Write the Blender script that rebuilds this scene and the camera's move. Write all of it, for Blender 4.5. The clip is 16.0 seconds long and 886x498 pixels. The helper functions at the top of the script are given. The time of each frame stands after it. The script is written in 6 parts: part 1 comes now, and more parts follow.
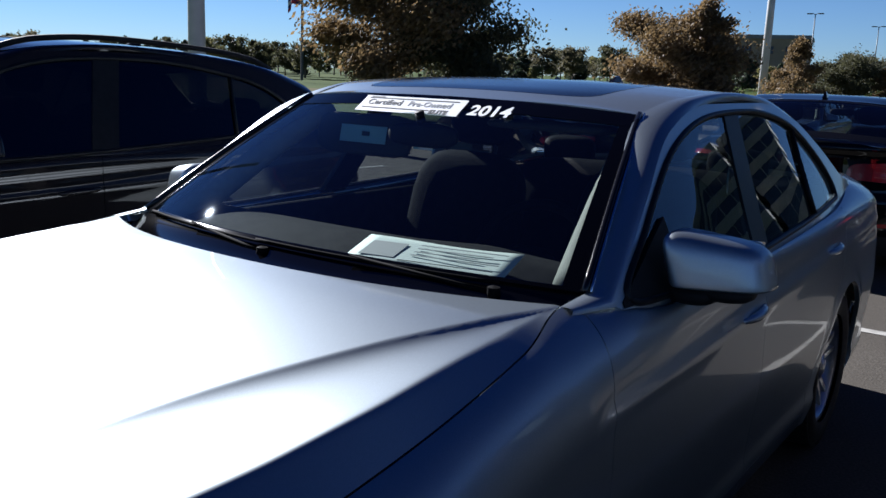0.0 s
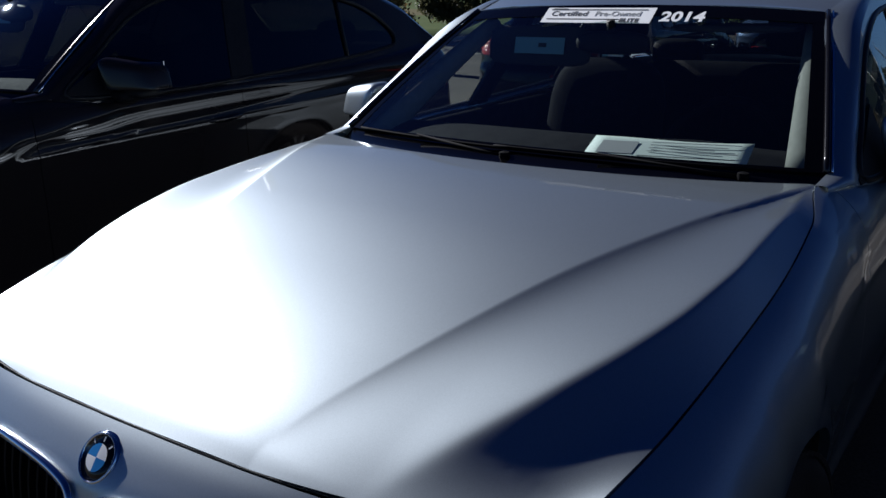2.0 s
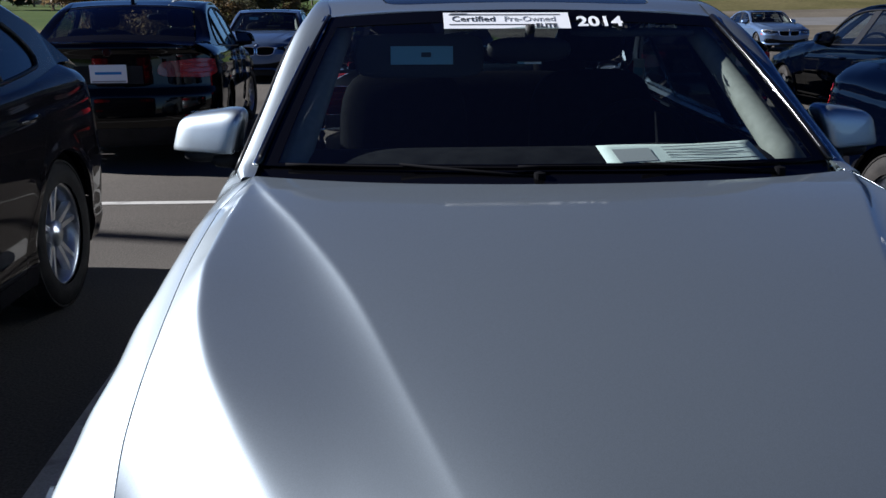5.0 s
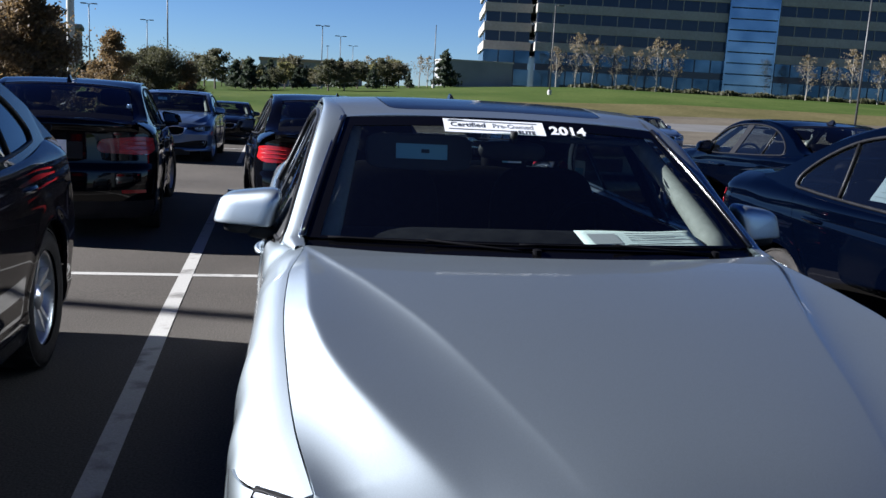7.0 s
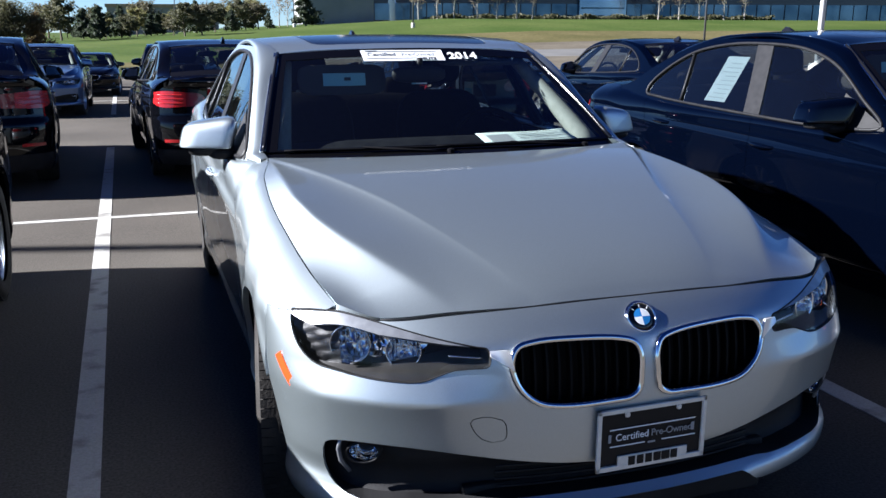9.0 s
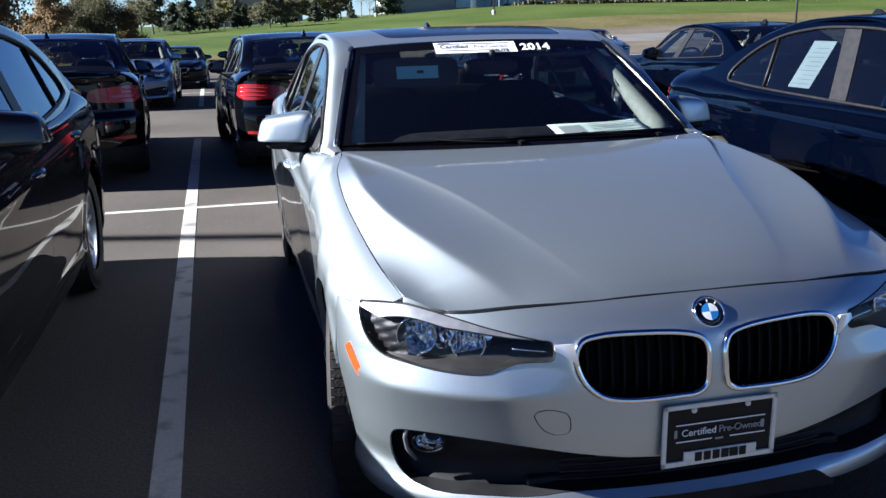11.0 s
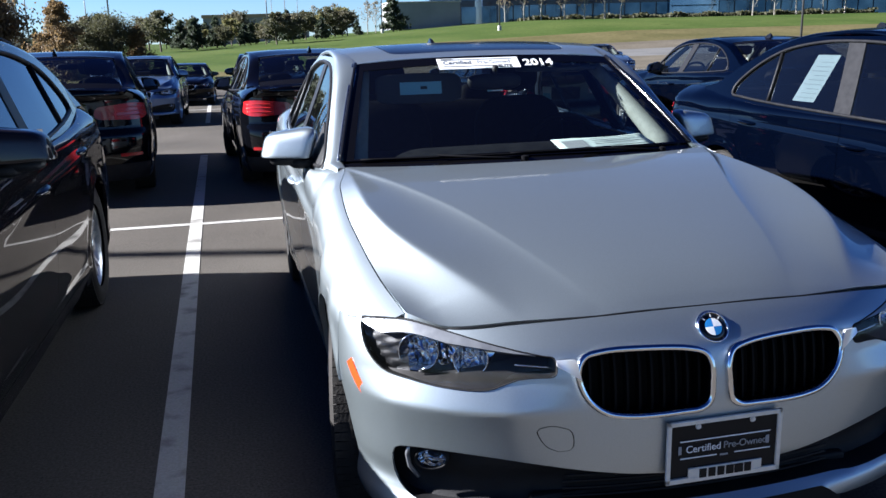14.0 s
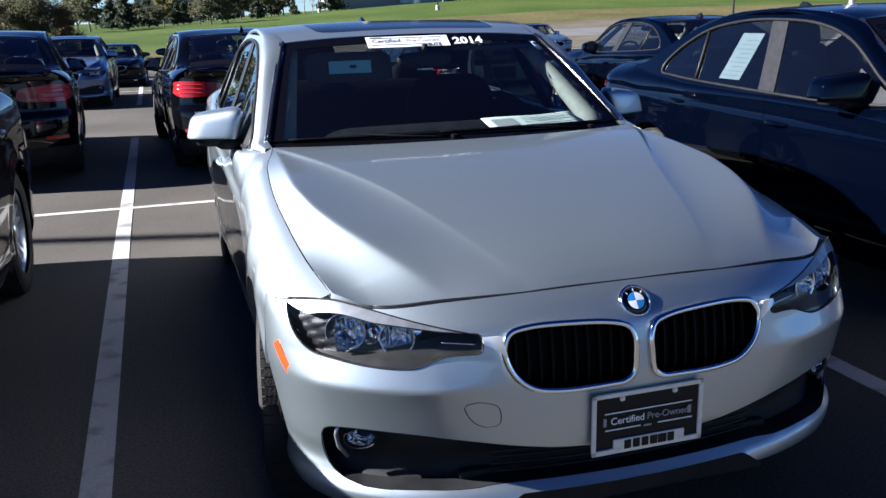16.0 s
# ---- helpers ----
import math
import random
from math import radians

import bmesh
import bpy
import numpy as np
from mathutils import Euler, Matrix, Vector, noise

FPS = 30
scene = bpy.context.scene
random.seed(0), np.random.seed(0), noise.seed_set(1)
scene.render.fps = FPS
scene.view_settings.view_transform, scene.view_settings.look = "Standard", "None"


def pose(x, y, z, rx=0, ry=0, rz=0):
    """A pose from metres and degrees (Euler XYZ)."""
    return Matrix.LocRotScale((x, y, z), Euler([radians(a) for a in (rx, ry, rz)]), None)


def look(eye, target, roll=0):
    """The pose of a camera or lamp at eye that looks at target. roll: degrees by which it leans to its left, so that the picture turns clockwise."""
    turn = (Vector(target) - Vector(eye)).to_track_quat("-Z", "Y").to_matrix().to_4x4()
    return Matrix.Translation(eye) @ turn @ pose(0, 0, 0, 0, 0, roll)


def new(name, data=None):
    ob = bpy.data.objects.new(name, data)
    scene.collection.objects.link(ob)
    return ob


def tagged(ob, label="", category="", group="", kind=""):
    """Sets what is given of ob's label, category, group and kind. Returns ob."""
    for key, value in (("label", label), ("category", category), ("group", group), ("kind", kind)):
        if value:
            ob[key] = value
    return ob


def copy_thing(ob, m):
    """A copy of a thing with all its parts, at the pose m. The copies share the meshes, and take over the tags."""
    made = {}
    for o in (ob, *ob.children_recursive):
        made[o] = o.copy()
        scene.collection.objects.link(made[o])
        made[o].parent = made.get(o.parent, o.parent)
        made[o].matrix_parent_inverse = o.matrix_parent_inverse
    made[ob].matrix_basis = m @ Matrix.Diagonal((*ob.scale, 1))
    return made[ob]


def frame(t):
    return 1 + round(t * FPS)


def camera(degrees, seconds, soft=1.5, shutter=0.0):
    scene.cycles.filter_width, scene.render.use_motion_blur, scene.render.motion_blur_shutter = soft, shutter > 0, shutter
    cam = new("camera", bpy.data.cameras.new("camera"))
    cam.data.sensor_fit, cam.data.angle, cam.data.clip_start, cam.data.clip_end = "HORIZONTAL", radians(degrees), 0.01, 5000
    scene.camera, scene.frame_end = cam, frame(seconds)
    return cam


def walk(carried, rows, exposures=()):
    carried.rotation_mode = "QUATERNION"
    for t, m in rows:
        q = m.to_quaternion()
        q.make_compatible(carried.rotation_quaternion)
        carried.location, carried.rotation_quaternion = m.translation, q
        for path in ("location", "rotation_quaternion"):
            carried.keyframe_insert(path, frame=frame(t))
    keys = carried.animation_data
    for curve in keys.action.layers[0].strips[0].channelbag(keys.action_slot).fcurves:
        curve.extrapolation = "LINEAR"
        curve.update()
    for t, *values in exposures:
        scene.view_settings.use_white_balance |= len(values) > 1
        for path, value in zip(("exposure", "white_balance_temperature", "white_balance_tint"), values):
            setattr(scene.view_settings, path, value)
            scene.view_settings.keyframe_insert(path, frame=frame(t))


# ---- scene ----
cam = camera(54.0, 16.0)
PATH = [
    (0, (1.516, -0.065, 1.445), (0.404, 1.549, 1.045), 2.1),
    (0.5, (1.603, -0.187, 1.439), (0.493, 1.403, 0.948), 1.5),
    (1, (1.547, -0.308, 1.478), (0.42, 1.226, 0.868), -1.2),
    (1.5, (1.335, -0.54, 1.495), (0.246, 1.005, 0.843), -0.3),
    (2, (1.14, -0.63, 1.447), (0.064, 0.952, 0.864), -1.0),
    (2.5, (0.849, -0.606, 1.395), (-0.156, 1.01, 0.773), -5.5),
    (3, (0.594, -0.640, 1.375), (-0.306, 1.013, 0.699), -4.3),
    (3.5, (0.310, -0.718, 1.385), (-0.422, 1.025, 0.736), -3.6),
    (4, (0.06, -0.64, 1.377), (-0.626, 1.152, 0.811), -4.6),
    (4.2, (-0.031, -0.585, 1.402), (-0.655, 1.235, 0.857), -6.4),
    (4.5, (-0.152, -0.586, 1.392), (-0.52, 1.3, 0.837), -3.6),
    (4.8, (-0.304, -0.605, 1.395), (-0.338, 1.326, 0.876), -1.5),
    (5, (-0.381, -0.623, 1.404), (-0.275, 1.297, 0.852), -0.1),
    (5.2, (-0.443, -0.653, 1.414), (-0.24, 1.261, 0.869), 1.0),
    (7.5, (-0.861, -1.282, 1.455), (-0.463, 0.649, 1.122), 2.3),
    (8, (-0.934, -1.515, 1.446), (-0.508, 0.387, 0.999), 0.1),
    (8.5, (-1.068, -1.649, 1.44), (-0.533, 0.224, 0.987), 0.2),
    (9, (-1.163, -1.752, 1.443), (-0.528, 0.082, 0.959), 0.0),
    (9.5, (-1.153, -1.778, 1.449), (-0.607, 0.076, 0.936), -0.4),
    (12, (-1.131, -1.79, 1.468), (-0.693, 0.1, 0.985), -1.0),
    (12.5, (-1.133, -1.795, 1.469), (-0.696, 0.105, 1.023), -0.5),
    (13, (-1.123, -1.793, 1.469), (-0.709, 0.11, 1.012), -1.2),
    (13.5, (-1.119, -1.789, 1.466), (-0.692, 0.109, 1.005), -1.4),
    (14, (-1.119, -1.782, 1.463), (-0.676, 0.109, 0.988), -1.5),
    (14.5, (-1.113, -1.781, 1.462), (-0.649, 0.101, 0.968), -1.4),
    (15, (-1.092, -1.793, 1.464), (-0.538, 0.067, 0.983), -0.9),
    (15.5, (-1.077, -1.793, 1.457), (-0.475, 0.046, 0.952), -1.4),
    (16, (-1.077, -1.789, 1.455), (-0.51, 0.057, 0.934), -1.5),
]
EXPOSURES = [(t, stops, 5950, 14) for t, stops in ((0, 1.38), (1.0, 0.78), (2.0, 0.73), (3.0, 0.58), (4.0, 0.88), (5.0, 1.25), (7.5, 1.76), (9.0, 2.21), (16, 2.19))]
walk(cam, [(t, look(eye, target, roll)) for t, eye, target, roll in PATH], EXPOSURES)

# ---- world and sun ----
SUN_DIR = Vector((-0.848, 0.238, 0.469)).normalized()
world = bpy.data.worlds.new("sky")
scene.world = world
world.use_nodes = True
wn = world.node_tree.nodes
sky = wn.new("ShaderNodeTexSky")
sky.sky_type = "NISHITA"
sky.sun_disc = False
sky.sun_elevation = math.asin(SUN_DIR.z)
sky.sun_rotation = math.atan2(SUN_DIR.x, SUN_DIR.y)
sky.altitude, sky.air_density, sky.dust_density, sky.ozone_density = 1700, 1.0, 0.0, 3.0
wn["Background"].inputs["Strength"].default_value = 0.06
clear = wn.new("ShaderNodeMix")  # multiplies the sky by a painted tint
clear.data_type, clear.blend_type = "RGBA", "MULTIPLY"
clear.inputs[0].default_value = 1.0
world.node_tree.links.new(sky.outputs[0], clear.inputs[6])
# ramp over the sky: pale at horizon, dark blue overhead to cut fill light
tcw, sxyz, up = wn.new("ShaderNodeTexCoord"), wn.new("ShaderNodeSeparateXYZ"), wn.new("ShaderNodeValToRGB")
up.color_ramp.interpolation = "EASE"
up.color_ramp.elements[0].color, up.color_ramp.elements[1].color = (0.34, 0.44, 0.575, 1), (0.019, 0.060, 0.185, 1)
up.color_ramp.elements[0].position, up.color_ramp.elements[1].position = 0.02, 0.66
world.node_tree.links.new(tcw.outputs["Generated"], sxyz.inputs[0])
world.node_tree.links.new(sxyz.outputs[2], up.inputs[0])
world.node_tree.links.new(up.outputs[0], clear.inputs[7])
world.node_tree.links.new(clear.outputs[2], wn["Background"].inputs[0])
sun = new("sun", bpy.data.lights.new("sun", "SUN"))
sun.data.energy, sun.data.angle, sun.data.color = 5.0, radians(0.5), (1.0, 0.975, 0.925)
sun.matrix_world = look(SUN_DIR * 60, (0, 0, 0))


# ---- materials ----
def material(name, base, rough=0.5, metal=0.0, **more):
    """A Principled material; returns it with its node tree and shader."""
    m = bpy.data.materials.new(name)
    m.use_nodes = True
    b = m.node_tree.nodes["Principled BSDF"]
    b.inputs["Base Color"].default_value = (*base, 1)
    b.inputs["Roughness"].default_value = rough
    b.inputs["Metallic"].default_value = metal
    for k, v in more.items():
        b.inputs[k.replace("_", " ")].default_value = v
    return m


def mottle(m, dark, light, scale, detail=6.0, fine=0.0, bump=0.0, bump_scale=60.0, contrast=(0.35, 0.65), rough=None):
    """Two scales of noise on the base colour, an optional bump and an uneven roughness."""
    nt = m.node_tree
    b = nt.nodes["Principled BSDF"]
    tc = nt.nodes.new("ShaderNodeTexCoord")
    n1 = nt.nodes.new("ShaderNodeTexNoise")
    n1.inputs["Scale"].default_value, n1.inputs["Detail"].default_value = scale, detail
    ramp = nt.nodes.new("ShaderNodeValToRGB")
    ramp.color_ramp.elements[0].position, ramp.color_ramp.elements[1].position = contrast
    ramp.color_ramp.elements[0].color = (*dark, 1)
    ramp.color_ramp.elements[1].color = (*light, 1)
    nt.links.new(tc.outputs["Object"], n1.inputs["Vector"])
    nt.links.new(n1.outputs["Fac"], ramp.inputs[0])
    out = ramp.outputs[0]
    n2 = nt.nodes.new("ShaderNodeTexNoise")
    n2.inputs["Scale"].default_value, n2.inputs["Detail"].default_value = bump_scale, 3
    nt.links.new(tc.outputs["Object"], n2.inputs["Vector"])
    if fine:
        mix = nt.nodes.new("ShaderNodeMix")
        mix.data_type, mix.blend_type = "RGBA", "OVERLAY"
        mix.inputs[0].default_value = fine
        nt.links.new(out, mix.inputs[6])
        nt.links.new(n2.outputs["Fac"], mix.inputs[7])
        out = mix.outputs[2]
    nt.links.new(out, b.inputs["Base Color"])
    if bump:
        bp = nt.nodes.new("ShaderNodeBump")
        bp.inputs["Strength"].default_value, bp.inputs["Distance"].default_value = bump, 0.01
        nt.links.new(n2.outputs["Fac"], bp.inputs["Height"])
        nt.links.new(bp.outputs[0], b.inputs["Normal"])
    if rough:
        mr = nt.nodes.new("ShaderNodeMapRange")
        mr.inputs["To Min"].default_value, mr.inputs["To Max"].default_value = rough
        nt.links.new(n1.outputs["Fac"], mr.inputs["Value"])
        nt.links.new(mr.outputs[0], b.inputs["Roughness"])
    return m


def car_paint(name, base, metal, rough):
    """Clear-coated paint with fine metal flakes and a faint film of dust."""
    m = material(name, base, rough, metal, Coat_Weight=1.0, Coat_Roughness=0.02, Coat_IOR=1.5 if metal > 0.3 else 1.42)
    nt = m.node_tree
    b = nt.nodes["Principled BSDF"]
    b.inputs["Specular IOR Level"].default_value = 0.5 if metal > 0.3 else 0.0
    tc = nt.nodes.new("ShaderNodeTexCoord")
    film = nt.nodes.new("ShaderNodeTexNoise")
    film.inputs["Scale"].default_value, film.inputs["Detail"].default_value = 3.0, 8
    nt.links.new(tc.outputs["Object"], film.inputs["Vector"])
    mr = nt.nodes.new("ShaderNodeMapRange")
    mr.inputs["From Min"].default_value, mr.inputs["From Max"].default_value = 0.35, 0.75
    mr.inputs["To Min"].default_value, mr.inputs["To Max"].default_value = 0.012, 0.06
    nt.links.new(film.outputs["Fac"], mr.inputs["Value"])
    nt.links.new(mr.outputs[0], b.inputs["Coat Roughness"])
    return m


def silver_paint(name, base, rough, spread, diffuse):
    """Silver metallic paint: aluminium flakes that lie nearly flat, under a glossy clear coat."""
    m = bpy.data.materials.new(name)
    m.use_nodes = True
    nt = m.node_tree
    nt.nodes.remove(nt.nodes["Principled BSDF"])
    tc = nt.nodes.new("ShaderNodeTexCoord")
    cells = nt.nodes.new("ShaderNodeTexVoronoi")
    cells.inputs["Scale"].default_value = 900
    nt.links.new(tc.outputs["Object"], cells.inputs["Vector"])
    grey = nt.nodes.new("ShaderNodeRGBToBW")
    nt.links.new(cells.outputs["Color"], grey.inputs[0])
    tone = nt.nodes.new("ShaderNodeValToRGB")
    tone.color_ramp.elements[0].color = (*[c * 0.62 for c in base], 1)
    tone.color_ramp.elements[1].color = (*[c * 0.80 for c in base], 1)
    nt.links.new(grey.outputs[0], tone.inputs[0])
    flakes = nt.nodes.new("ShaderNodeBsdfAnisotropic")
    flakes.distribution = "GGX"
    flakes.inputs["Roughness"].default_value = rough
    nt.links.new(tone.outputs[0], flakes.inputs["Color"])
    tilted = nt.nodes.new("ShaderNodeBsdfAnisotropic")  # flakes that lie less flat spread the light further
    tilted.distribution = "BECKMANN"
    tilted.inputs["Roughness"].default_value = spread
    tilted.inputs["Color"].default_value = (*[c * k for c, k in zip(base, (0.28, 0.29, 0.28))], 1)
    metal = nt.nodes.new("ShaderNodeAddShader")
    nt.links.new(flakes.outputs[0], metal.inputs[0])
    nt.links.new(tilted.outputs[0], metal.inputs[1])
    body = nt.nodes.new("ShaderNodeBsdfDiffuse")
    body.inputs["Color"].default_value = (*diffuse, 1)
    under = nt.nodes.new("ShaderNodeAddShader")
    nt.links.new(metal.outputs[0], under.inputs[0])
    nt.links.new(body.outputs[0], under.inputs[1])
    film = nt.nodes.new("ShaderNodeTexNoise")
    film.inputs["Scale"].default_value, film.inputs["Detail"].default_value = 3.0, 8
    nt.links.new(tc.outputs["Object"], film.inputs["Vector"])
    mr = nt.nodes.new("ShaderNodeMapRange")
    mr.inputs["To Min"].default_value, mr.inputs["To Max"].default_value = 0.02, 0.06
    nt.links.new(film.outputs["Fac"], mr.inputs["Value"])
    coat, fr, mx = nt.nodes.new("ShaderNodeBsdfAnisotropic"), nt.nodes.new("ShaderNodeFresnel"), nt.nodes.new("ShaderNodeMixShader")
    coat.distribution = "GGX"
    fr.inputs["IOR"].default_value = 1.5
    nt.links.new(mr.outputs[0], coat.inputs["Roughness"])
    nt.links.new(fr.outputs[0], mx.inputs[0])
    nt.links.new(under.outputs[0], mx.inputs[1])
    nt.links.new(coat.outputs[0], mx.inputs[2])
    nt.links.new(mx.outputs[0], nt.nodes["Material Output"].inputs[0])
    return m


def tinted_glass(name, tint, ior=1.5, shine=2.0):
    """Thin car glass: the tint lets light through, the viewing angle drives the gloss."""
    m = bpy.data.materials.new(name)
    m.use_nodes = True
    nt = m.node_tree
    nt.nodes.remove(nt.nodes["Principled BSDF"])
    tr, gl = nt.nodes.new("ShaderNodeBsdfTransparent"), nt.nodes.new("ShaderNodeBsdfGlossy")
    fr, mx = nt.nodes.new("ShaderNodeLayerWeight"), nt.nodes.new("ShaderNodeMixShader")
    pw, sc = nt.nodes.new("ShaderNodeMath"), nt.nodes.new("ShaderNodeMath")
    pw.operation, sc.operation = "POWER", "MULTIPLY_ADD"
    r0 = ((ior - 1) / (ior + 1)) ** 2 * shine
    fr.inputs["Blend"].default_value, pw.inputs[1].default_value = 0.5, 5.0
    sc.inputs[1].default_value, sc.inputs[2].default_value = 1 - r0, r0
    tr.inputs[0].default_value = (*tint, 1)
    gl.inputs["Roughness"].default_value = 0.01
    # gloss coloured blue to stand in for a bluer sky reflection
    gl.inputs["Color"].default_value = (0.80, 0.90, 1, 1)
    nt.links.new(fr.outputs["Facing"], pw.inputs[0])
    nt.links.new(pw.outputs[0], sc.inputs[0])
    nt.links.new(sc.outputs[0], mx.inputs[0])
    nt.links.new(tr.outputs[0], mx.inputs[1])
    nt.links.new(gl.outputs[0], mx.inputs[2])
    # thin dust film; its pale diffuse also stands in for veiling glare
    dust, both_ = nt.nodes.new("ShaderNodeBsdfDiffuse"), nt.nodes.new("ShaderNodeAddShader")
    dust.inputs["Color"].default_value = (0.0009, 0.001, 0.001, 1)
    nt.links.new(mx.outputs[0], both_.inputs[0])
    nt.links.new(dust.outputs[0], both_.inputs[1])
    nt.links.new(both_.outputs[0], nt.nodes["Material Output"].inputs[0])
    return m


SILVER = silver_paint("silver_paint", (0.39, 0.43, 0.472), 0.38, 0.60, (0.050, 0.0585, 0.0585))
NAVY = car_paint("navy_paint", (0.0003, 0.0008, 0.0030), 0.0, 0.5)
NAVY.node_tree.nodes["Principled BSDF"].inputs["Coat IOR"].default_value = 1.37
BLACK_PAINT = car_paint("black_paint", (0.0018, 0.002, 0.003), 0.0, 0.5)
BROWN = car_paint("dark_brown_paint", (0.014, 0.0115, 0.0115), 0.0, 0.5)
BLUE_GREY = car_paint("blue_grey_paint", (0.10, 0.155, 0.26), 0.6, 0.35)
PALE = car_paint("pale_grey_paint", (0.55, 0.56, 0.56), 0.4, 0.4)
RED_PAINT = car_paint("red_paint", (0.22, 0.02, 0.02), 0.2, 0.4)
CHROME = material("chrome", (0.75, 0.76, 0.78), 0.06, 1.0)
ALLOY = mottle(material("alloy", (0.6, 0.61, 0.63), 0.3, 0.9), (0.46, 0.47, 0.49), (0.62, 0.63, 0.65), 14, rough=(0.24, 0.4))
TRIM = mottle(material("black_plastic", (0.015, 0.015, 0.016), 0.62, 0.0, Specular_IOR_Level=0.25), (0.006, 0.006, 0.007), (0.013, 0.013, 0.014), 9, bump=0.15, bump_scale=350)
WIPER_BLACK = material("wiper_black", (0.004, 0.004, 0.005), 0.8, 0.0, Specular_IOR_Level=0.04)
FRIT = material("black_glass_border", (0.002, 0.002, 0.0025), 0.06, 0.0, Specular_IOR_Level=0.3)
GLOSS_BLACK = material("gloss_black", (0.006, 0.006, 0.007), 0.12)
RUBBER = mottle(material("tyre_rubber", (0.02, 0.02, 0.02), 0.75, 0.0, Specular_IOR_Level=0.25), (0.013, 0.012, 0.011), (0.027, 0.024, 0.021), 12, bump=0.2, bump_scale=120)
GLASS = tinted_glass("windscreen_glass", (0.78, 0.84, 0.82))
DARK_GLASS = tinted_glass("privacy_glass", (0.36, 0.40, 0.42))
LENS = tinted_glass("lamp_lens", (0.95, 0.955, 0.96), 1.33, 0.9)
SMOKED_GLASS = tinted_glass("smoked_glass", (0.04, 0.04, 0.045))
RED_LENS = material("red_lens", (0.34, 0.010, 0.012), 0.16, 0.0, Coat_Weight=0.3, Coat_Roughness=0.05)
RED_DARK = material("dark_red_lens", (0.16, 0.006, 0.008), 0.15, 0.0, Coat_Weight=1.0)
AMBER = material("amber_reflector", (0.60, 0.062, 0.012), 0.25, 0.0, Coat_Weight=0.6)
SMOKED_REFLECTOR = mottle(material("smoked_reflector", (0.1, 0.1, 0.1), 0.38, 0.1, Specular_IOR_Level=0.25), (0.004, 0.004, 0.0045), (0.014, 0.014, 0.015), 45, bump=0.2, bump_scale=260)
REFLECTOR = material("lamp_reflector", (0.85, 0.87, 0.9), 0.07, 1.0)
HOUSING = mottle(material("lamp_housing", (0.14, 0.14, 0.145), 0.5, 0.0, Specular_IOR_Level=0.12), (0.010, 0.0095, 0.009), (0.02, 0.019, 0.018), 25)
CABIN = mottle(material("dark_cabin", (0.02, 0.02, 0.022), 0.8, 0.0, Specular_IOR_Level=0.06), (0.006, 0.006, 0.007), (0.012, 0.012, 0.013), 20, bump=0.2, bump_scale=300)
LEATHER = mottle(material("black_leather", (0.02, 0.019, 0.019), 0.75, 0.0, Specular_IOR_Level=0.08), (0.003, 0.0028, 0.0028), (0.006, 0.0058, 0.0056), 30, bump=0.25, bump_scale=220)
BEIGE = mottle(material("beige_trim", (0.36, 0.37, 0.33), 0.8), (0.20, 0.205, 0.18), (0.24, 0.245, 0.22), 40)
LAMP_SILVER = mottle(material("lamp_silver", (0.25, 0.26, 0.28), 0.36, 0.6, Coat_Weight=0.4), (0.20, 0.21, 0.23), (0.28, 0.295, 0.315), 30)
BRIGHT_TRIM = material("bright_trim", (0.80, 0.80, 0.80), 0.3, 0.55, Coat_Weight=0.5)
SHELF = mottle(material("lamp_shelf", (0.06, 0.055, 0.05), 0.45), (0.010, 0.009, 0.008), (0.020, 0.018, 0.016), 25)
SATIN_BLACK = mottle(material("satin_black_trim", (0.01, 0.01, 0.011), 0.42, 0.0, Specular_IOR_Level=0.22), (0.008, 0.008, 0.009), (0.014, 0.014, 0.015), 30)
PAPER = mottle(material("paper", (0.88, 0.9, 0.88), 0.6), (0.56, 0.63, 0.60), (0.62, 0.69, 0.66), 6)
INK = material("ink", (0.03, 0.035, 0.04), 0.6)
GREY_INK = material("grey_ink", (0.3, 0.31, 0.32), 0.6)
PALE_INK = material("pale_ink", (0.36, 0.40, 0.39), 0.6)
WHITE = material("white_vinyl", (0.85, 0.86, 0.86), 0.4)
BLUE = material("enamel_blue", (0.03, 0.22, 0.55), 0.2, 0.0, Coat_Weight=1.0)
SKYBLUE = material("label_blue", (0.25, 0.5, 0.6), 0.5)
PLATE_BLACK = material("plate_black", (0.008, 0.008, 0.009), 0.5, 0.0, Specular_IOR_Level=0.2)
FRAME_GREY = mottle(material("plate_frame", (0.62, 0.6, 0.54), 0.4), (0.66, 0.62, 0.53), (0.76, 0.72, 0.63), 40)
MESH_BLACK = material("grille_black", (0.003, 0.003, 0.003), 0.6, 0.0, Specular_IOR_Level=0.12)


# ---- mesh helpers ----
def mesh_object(name, verts, faces, mat, parent=None, label="", smooth=True):
    me = bpy.data.meshes.new(name)
    me.from_pydata([tuple(map(float, v)) for v in verts], [], [tuple(map(int, f)) for f in faces])
    me.validate()
    if smooth:
        me.polygons.foreach_set("use_smooth", [True] * len(me.polygons))
    for m in (mat if isinstance(mat, (list, tuple)) else [mat]):
        me.materials.append(m)
    ob = new(name, me)
    ob.parent = parent
    if label:
        tagged(ob, label)
    return ob


def part(name, bm, mat, parent, label="", smooth=False):
    """A bmesh as one mesh object under a thing or a part."""
    me = bpy.data.meshes.new(name)
    bm.to_mesh(me)
    bm.free()
    if smooth:
        me.polygons.foreach_set("use_smooth", [True] * len(me.polygons))
    me.materials.append(mat)
    ob = new(name, me)
    ob.parent = parent
    if label:
        tagged(ob, label)
    return ob


